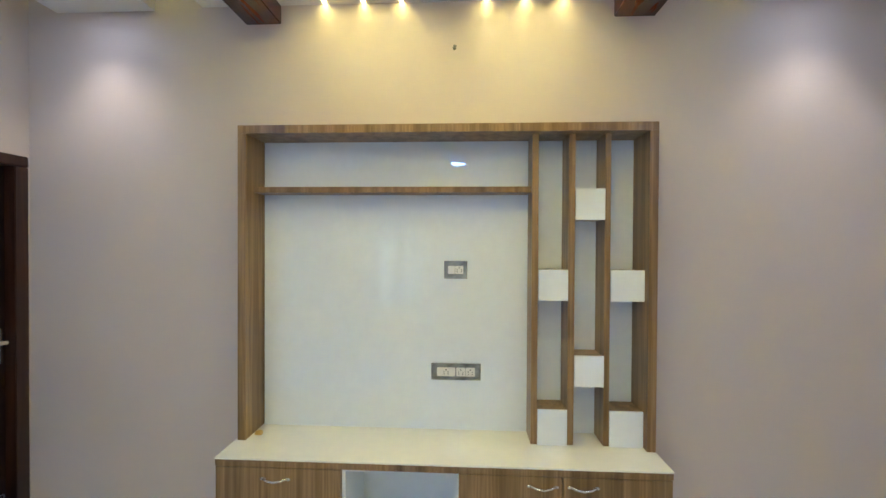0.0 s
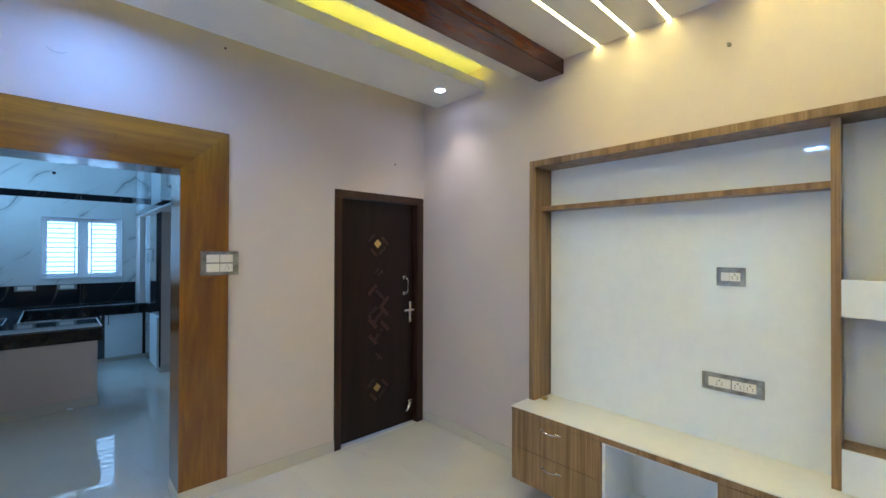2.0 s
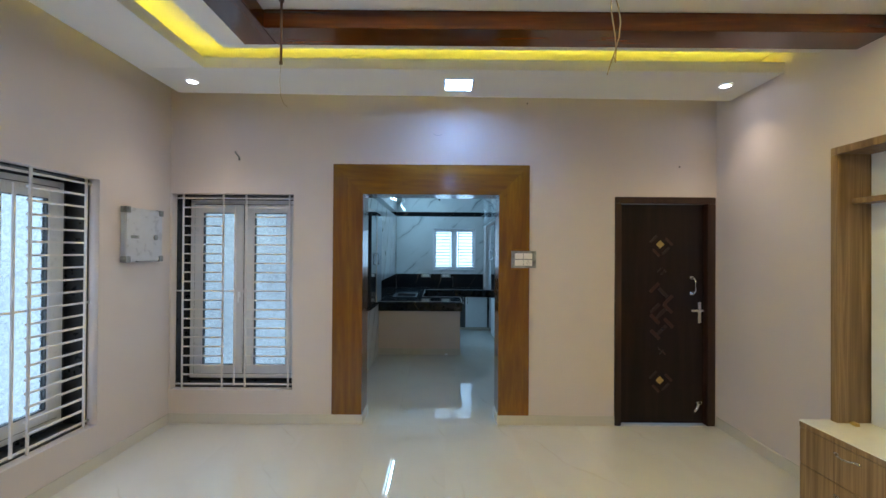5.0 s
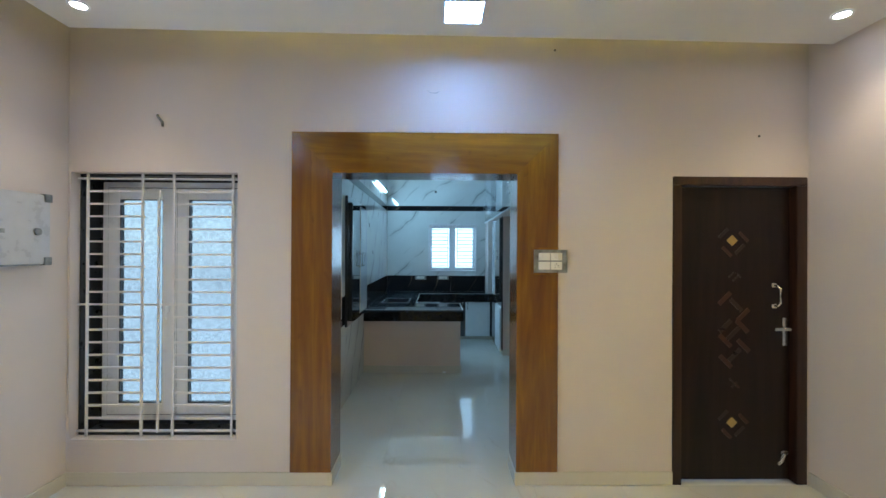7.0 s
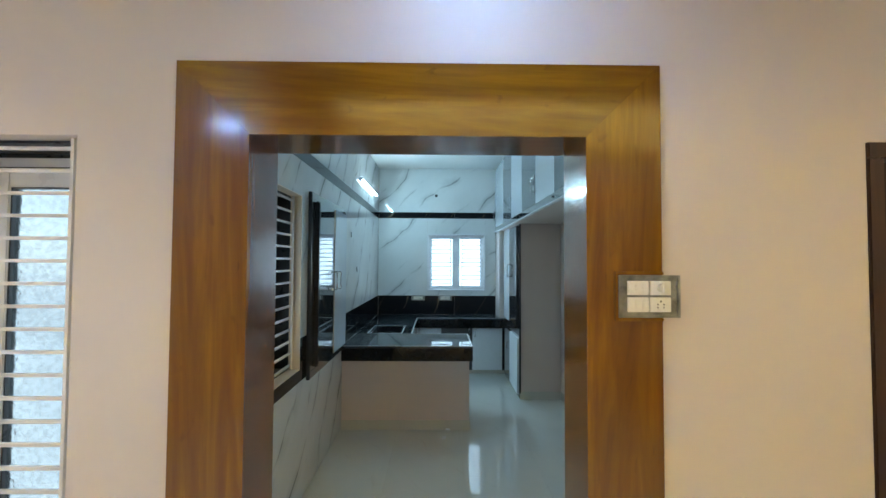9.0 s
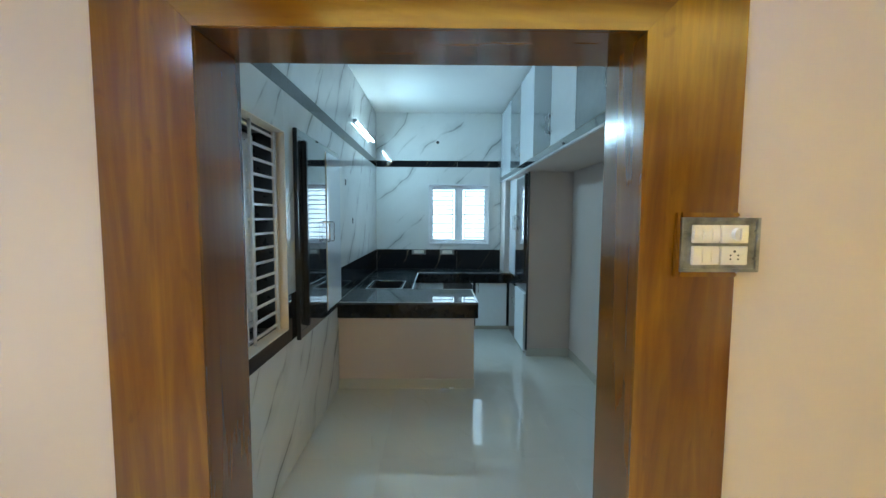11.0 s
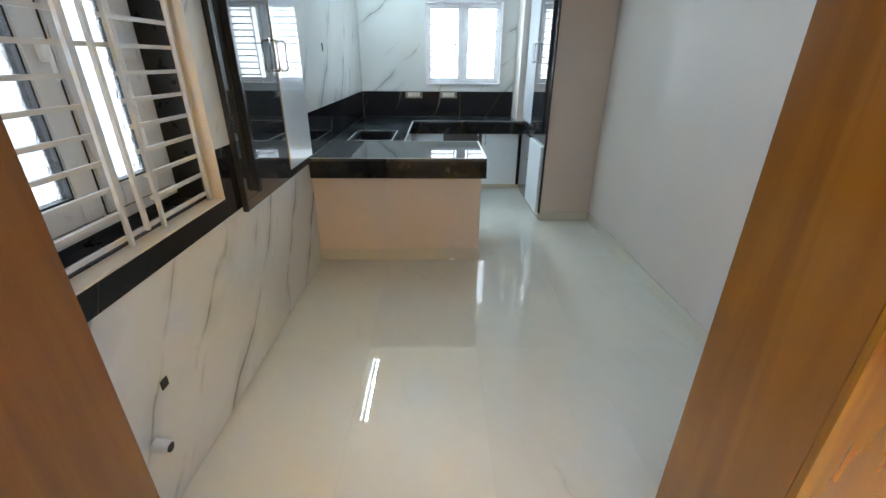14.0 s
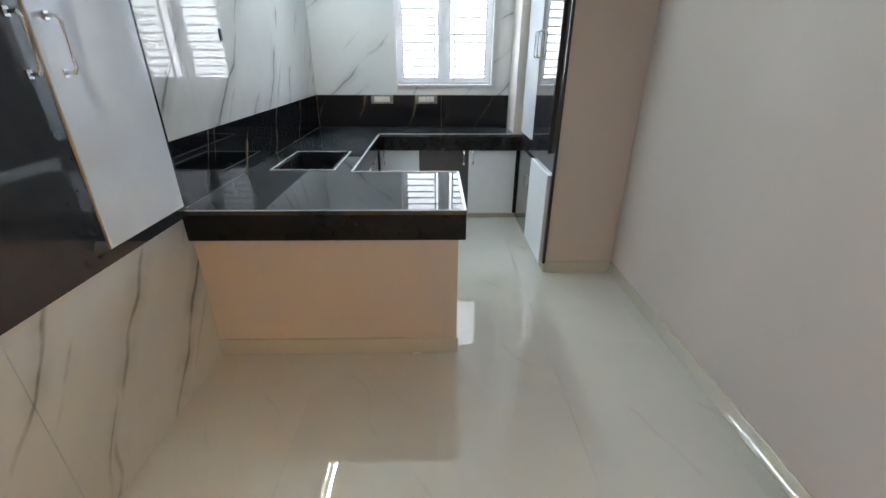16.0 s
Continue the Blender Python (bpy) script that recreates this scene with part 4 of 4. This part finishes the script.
# ---- tall cupboards ----
KB = 2.108
tc = thing("tall_pantry_cupboard", (-6.6, 1.0, 0), "built-in pantry cupboard with dark grey and white gloss doors", "cupboard")
slab("side_wall", -6.02, -5.960, 0.752, KN - 0.001, 0.0, KB - 0.001, CREAM, tc, 0.003, "cream plastered side wall")
slab("front_frame", -7.10, -5.965, 0.738, 0.7515, 0.075, KB - 0.001, GREYDOOR, tc, 0.001, "dark grey front frame")
slab("frame_edge", -5.9645, -5.950, 0.732, 0.7515, 0.075, KB - 0.001, DARKTRIM, tc, 0.001, "charcoal edge strip")
slab("skirting", -7.06, -5.959, 0.742, 0.7515, 0.0, 0.074, SKIRT, tc, 0.001, "cream skirting tile")
slab("skirting", -5.9595, -5.951, 0.7525, KN - 0.002, 0.0, 0.09, SKIRT, tc, 0.001, "cream skirting tile")
slab("upright_strip", -6.085, -6.040, 0.712, 0.7375, 0.86, KB - 0.012, DARKTRIM, tc, 0.006, "long charcoal upright strip")
for x0, x1, z0, z1, mat, hx, lab in ((-7.06, -6.588, 0.845, KB - 0.01, GLOSSWHITE, -6.63, "white tall cupboard door"), (-6.584, -6.09, 0.845, KB - 0.01, GREYDOOR, -6.54, "dark grey gloss tall cupboard door"),
                                     (-7.06, -6.544, 0.05, 0.715, GREYDOOR, 0, "dark grey gloss lower door"), (-6.54, -6.00, 0.05, 0.718, MATTWHITE, 0, "white lower door")):
    d = slab("cupboard_door", x0, x1, 0.714 if mat is MATTWHITE and z0 < 0.1 else 0.720, 0.7375, z0, z1, mat, tc, 0.0015, lab)
    if hx:
        dhandle(frame_of((hx, 0.720, 1.53), (1, 0, 0), (0, 1, 0)), 0.17, d)
    elif mat is GREYDOOR:
        dhandle(frame_of((x1 - 0.05, 0.720, 0.52), (1, 0, 0), (0, 1, 0)), 0.10, d)
slab("kitchen_pier", KW + 0.001, -7.102, 0.660, KN - 0.001, CT + 0.001, KB - 0.001, PAINT, None, 0.003, kind="structure")

sc = thing("side_cupboard", (-4.55, KS, 0.78), "recessed wall cupboard with one dark grey and one white gloss door", "cupboard")
Y0 = KS + 0.001
CX0, CX1, CZ0, CZ1 = -5.040, -3.950, 0.790, 2.145
bm = bmesh.new()
for a in ((CX0, CX1, CZ0, CZ0 + 0.055), (CX0, CX1, CZ1 - 0.05, CZ1), (CX0, CX0 + 0.03, CZ0 + 0.055, CZ1 - 0.05), (CX1 - 0.13, CX1, CZ0 + 0.055, CZ1 - 0.05)):
    box(bm, a[0], a[1], Y0, Y0 + 0.022, a[2], a[3], 0.0015)
part("front_frame", bm, GREYDOOR, sc, "dark grey gloss frame")
slab("back_board", CX0 + 0.03, CX1 - 0.13, Y0, Y0 + 0.012, CZ0 + 0.056, CZ1 - 0.051, DARKTRIM, sc, 0)
slab("frame_edge", CX1 + 0.0005, CX1 + 0.014, Y0, Y0 + 0.026, CZ0, CZ1, DARKTRIM, sc, 0.002, "charcoal edge strip")
slab("upright_strip", -4.080, -4.035, Y0 + 0.023, Y0 + 0.052, 0.865, 2.085, DARKTRIM, sc, 0.008, "long charcoal upright strip")
d = slab("cupboard_door", -4.536, -4.084, Y0 + 0.023, Y0 + 0.043, 0.852, 2.09, GREYDOOR, sc, 0.002, "dark grey gloss door")
dhandle(frame_of((-4.485, Y0 + 0.043, 1.475), (-1, 0, 0), (0, -1, 0)), 0.15, d, reach=0.038)
d = slab("cupboard_door", -4.985, -4.542, Y0 + 0.023, Y0 + 0.048, 0.852, 2.09, GLOSSWHITE, sc, 0.002, "white gloss door with cream edge")
slab("door_edge", -4.5418, -4.5385, Y0 + 0.023, Y0 + 0.048, 0.852, 2.09, REVEAL, d, 0, "cream edge band")
dhandle(frame_of((-4.60, Y0 + 0.048, 1.475), (-1, 0, 0), (0, -1, 0)), 0.15, d, reach=0.038)

loft = thing("loft_cabinets", (-5.1, 0.95, KB), "run of white and grey gloss loft cabinets under the kitchen ceiling", "cabinet")
LF = 0.65
slab("loft_shelf", KW + 0.001, JX - 0.001, LF + 0.012, KN - 0.001, KB, KB + 0.075, CREAM, loft, 0.002, "cream plastered loft slab")
slab("bottom_rail", KW + 0.001, JX - 0.001, LF - 0.004, LF + 0.0115, KB + 0.012, KB + 0.072, GREYDOOR, loft, 0.002, "dark grey gloss bottom rail")
slab("edge_strip", KW + 0.001, JX - 0.001, LF - 0.012, LF + 0.0115, KB - 0.006, KB + 0.0115, UPVC, loft, 0.002, "thin pale edge strip")
slab("carcass", KW + 0.001, JX - 0.001, LF + 0.02, LF + 0.03, KB + 0.076, SLAB - 0.001, DARKTRIM, loft, 0)
xs = (KW + 0.003, -7.30, -6.67, -6.05, -5.40, -4.77, -4.15, -3.52, JX - 0.003)
for i, (a, b) in enumerate(zip(xs, xs[1:])):
    grey = i % 2 == 0 and i > 0
    mat = LOFTGREY if grey else GLOSSWHITE
    d = slab("loft_door", a + 0.002, b - 0.002, LF, LF + 0.019, KB + 0.078, SLAB - 0.03, mat, loft, 0.0015, "grey gloss loft door" if grey else "white gloss loft door")
    dhandle(frame_of((b - 0.045 if grey else a + 0.045, LF, KB + 0.26), (1, 0, 0), (0, 1, 0)), 0.14, d)

# ---- tube light ----
tl = thing("tube_light", (-6.5, KS, 2.62), "lit white tube light fixed high on the marble tiles", "tube light")
slab("batten", -7.05, -5.83, KS + 0.001, KS + 0.018, 2.60, 2.64, MATTWHITE, tl, 0.004, "white batten")
bm = bmesh.new()
rod(bm, (-7.03, KS + 0.030, 2.62), (-5.85, KS + 0.030, 2.62), 0.009, 16)
part("tube", bm, LED_TUBE, tl, "glowing tube")
for x in (-7.045, -5.835):
    slab("end_cap", x - 0.012, x + 0.012, KS + 0.0185, KS + 0.044, 2.602, 2.638, MATTWHITE, tl, 0.003, "white end cap")
lamp("tube_lamp", "AREA", (-6.44, KS + 0.041, 2.616), (-6.44, KS + 1.5, 1.9), TUBE_W, (0.46, 0.80, 1.0), shape="RECTANGLE", size=1.15, size_y=0.018)

# ---- pipes and boxes low on the tiled wall ----
bm = bmesh.new()
rod(bm, (-3.03, KS + 0.001, 0.30), (-3.03, KS + 0.05, 0.29), 0.022, 16)
ps = thing("pipe_stub", (-3.03, KS, 0.30), "short white plastic pipe stub low on the marble tiles", "pipe")
part("pipe", bm, UPVC, ps)
bm = bmesh.new()
rod(bm, (-3.03, KS + 0.0502, 0.29), (-3.03, KS + 0.053, 0.29), 0.017, 16)
part("pipe_opening", bm, HOLE, ps, "dark round pipe opening")
for x, z in ((-3.15, 0.452), (-3.27, 0.88)):
    if z < 0.6:
        slab("tile_cut_plug", x - 0.018, x + 0.018, KS + 0.0005, KS + 0.006, z - 0.018, z + 0.018, HOLE, None, 0.002)
        tagged(bpy.data.objects["tile_cut_plug"], "small dark outlet hole cut in the marble tiles", "outlet")
for x, z in ((-5.42, 1.93), (-5.75, 1.55)):
    o = slab("tile_plug", x - 0.012, x + 0.012, KS + 0.0005, KS + 0.006, z - 0.03, z + 0.03, HOLE, None, 0.002)
    tagged(o, "small dark wire outlet in the marble tiles", "outlet", "outlets in the tiles")
bm = bmesh.new()
rod(bm, (KW + 0.0005, -0.283, 2.69), (KW + 0.01, -0.283, 2.69), 0.022, 16)
tagged(part("rear_wall_outlet", bm, HOLE), "small round dark outlet in the rear marble wall", "outlet")

# ---- outside ----
ground = slab("ground", -60, 60, -60, 60, -0.40, -0.151, plain("packed_earth", (0.20, 0.17, 0.12), 0.95, spread=0.3), None, 0, kind="structure")
CW_MAT = painted("compound_wall_paint", (0.52, 0.60, 0.66), 0.8, 0.12)
slab("compound_wall_south", -14, 8, -5.6, -5.4, -0.151, 1.25, CW_MAT, None, 0, kind="structure")
slab("side_passage_wall", -4.52, -4.40, -5.4, -1.49, -0.151, 0.94, CW_MAT, None, 0, kind="structure")
slab("compound_wall_west", -14, -13.8, -5.4, 8, -0.151, 1.25, CW_MAT, None, 0, kind="structure")
BARK, LEAF = plain("bark", (0.12, 0.09, 0.06), 0.9), plain("leaf", (0.07, 0.13, 0.04), 0.6, spread=0.4)


def tree(x, y, h, seed):
    t = thing("garden_tree", (x, y, -0.151), "leafy green garden tree beyond the compound wall", "tree", "garden trees")
    rng = random.Random(seed)
    bm = bmesh.new()
    tube(bm, [(x, y, -0.15), (x + 0.05, y, h * 0.3), (x, y + 0.1, h * 0.6), (x + 0.1, y, h * 0.85)], 0.10, 8)
    tips = []
    for i in range(9):
        a, z = rng.uniform(0, 6.28), h * rng.uniform(0.35, 0.8)
        e = (x + 1.3 * math.cos(a), y + 1.3 * math.sin(a), z + rng.uniform(0.3, 0.9))
        tube(bm, [(x, y, z), ((x + e[0]) / 2, (y + e[1]) / 2, z + 0.2), e], 0.035, 6)
        tips.append(e)
    part("trunk", bm, BARK, t)
    verts, faces = [], []
    for e in tips + [(x, y, h)]:
        for i in range(240):
            p = Vector(e) + Vector((rng.gauss(0, 0.42), rng.gauss(0, 0.42), rng.gauss(0, 0.38)))
            u = Vector((rng.gauss(0, 1), rng.gauss(0, 1), rng.gauss(0, 1))).normalized() * 0.09
            v = u.cross(Vector((rng.gauss(0, 1), rng.gauss(0, 1), 1))).normalized() * 0.04
            k = len(verts)
            verts += [tuple(p - u), tuple(p + v), tuple(p + u), tuple(p - v)]
            faces.append((k, k + 1, k + 2, k + 3))
    me = bpy.data.meshes.new("crown")
    me.from_pydata([tuple(Vector(q) - Vector((x, y, -0.151))) for q in verts], [], faces)
    me.materials.append(LEAF)
    o = new("crown", me)
    o.parent = t
    return t


for i, (x, y, h) in enumerate(((-8.7, -4.3, 3.4), (-16.0, -3.2, 4.2), (-15.6, -0.6, 4.6), (-1.8, -7.4, 4.0), (-3.9, -7.0, 4.4), (0.4, -7.6, 4.5), (-15.8, -5.6, 4.4), (-15.7, 1.6, 3.8))):
    tree(x, y, h, i)

# ---- skirting and tiles ----
SK = 0.090


def skirting(name, x0, x1, y0, y1):
    bm = bmesh.new()
    box(bm, x0, x1, y0, y1, 0.0005, SK, 0.0015)
    return tagged(part(name, bm, SKIRT), kind="structure")


t = 0.010
skirting("baseboard", WX + 0.0005, WX + t, SY + t, PASS[0] - 0.0005)
skirting("baseboard", WX + 0.0005, WX + t, PASS[1] + 0.0005, DOOR[0] + 0.0005)
skirting("baseboard", WX + t, EX - t, NY - t, NY - 0.0005)
skirting("baseboard", WX + 0.0005, EX - t, SY + 0.0005, SY + t)
skirting("baseboard", EX - t, EX - 0.0005, SY + 0.001, NY - 0.001)
skirting("baseboard", JX - 0.012, WX + 0.014, PASS[0] + 0.0005, PASS[0] + 0.022)
skirting("baseboard", JX - 0.012, WX + 0.014, PASS[1] - 0.022, PASS[1] - 0.0005)
skirting("baseboard", -5.95, JX - 0.012, KN - t, KN - 0.0005)
skirting("baseboard", JX - t, JX - 0.0005, PASS[1] + 0.001, KN - t - 0.001)


def tiled(prefix, parent, axis, at, out, cols, rows, holes, mats):
    """Tiles 10 mm thick in front of a wall, each a piece of its own, cut round the holes. rows: (z0, z1, material number)."""
    g = 0.0007
    for u0, u1 in zip(cols, cols[1:]):
        for z0, z1, k in rows:
            rects = [(u0, u1, z0, z1)]
            for h in holes:
                nxt = []
                for r in rects:
                    a0, a1, b0, b1 = max(r[0], h[0]), min(r[1], h[1]), max(r[2], h[2]), min(r[3], h[3])
                    if a0 >= a1 or b0 >= b1:
                        nxt.append(r)
                        continue
                    nxt += [q for q in ((r[0], a0, r[2], r[3]), (a1, r[1], r[2], r[3]), (a0, a1, r[2], b0), (a0, a1, b1, r[3])) if q[1] - q[0] > 0.004 and q[3] - q[2] > 0.004]
                rects = nxt
            for r in rects:
                bm = bmesh.new()
                if axis == "y":
                    box(bm, r[0] + g, r[1] - g, *sorted((at, at + out)), r[2] + g, r[3] - g)
                else:
                    box(bm, *sorted((at, at + out)), r[0] + g, r[1] - g, r[2] + g, r[3] - g)
                part("tile", bm, mats[k], parent)


ROWS = [(0.001, 0.815, 0), (0.815, 1.112, 1), (1.112, 2.330, 0), (2.330, 2.425, 1), (2.425, SLAB - 0.001, 0)]
tiled("tile", bpy.data.objects["kitchen_wall_south"], "y", KS, -0.0115, [KW + 0.001, -6.55, -5.35, -4.15, JX - 0.001], ROWS, [(W3[0], W3[1], W3[2], W3[3])], (MARBLE_S, BLACKTILE))
tiled("tile", bpy.data.objects["kitchen_wall_west"], "x", KW, -0.0115, [KS + 0.001, 0.01, 0.660], ROWS, [(W4[0], W4[1], W4[2], W4[3])], (MARBLE, BLACKTILE))


def floor_tiles(x0, x1, y0, y1, sx, sy, ox, oy):
    def cutlist(a, b, s, o):
        c = [a] + [o + s * k for k in range(-20, 40) if a + 0.02 < o + s * k < b - 0.02] + [b]
        return c
    cx, cy = cutlist(x0, x1, sx, ox), cutlist(y0, y1, sy, oy)
    par = bpy.data.objects["floor"]
    g = 0.0002
    for a, b in zip(cx, cx[1:]):
        for c, d in zip(cy, cy[1:]):
            bm = bmesh.new()
            box(bm, a + g, b - g, c + g, d - g, -0.0098, 0.0)
            part("tile", bm, FLOORTILE, par)


floor_tiles(WX + 0.012, EX, SY, NY, 1.2, 0.6, WX + 0.012, -0.19)
floor_tiles(JX + 0.003, WX + 0.012, PASS[0], PASS[1], 1.2, 1.2, 5, -0.175)
floor_tiles(KW, JX + 0.003, KS, KN, 1.2, 0.6, JX + 0.003, -0.04)
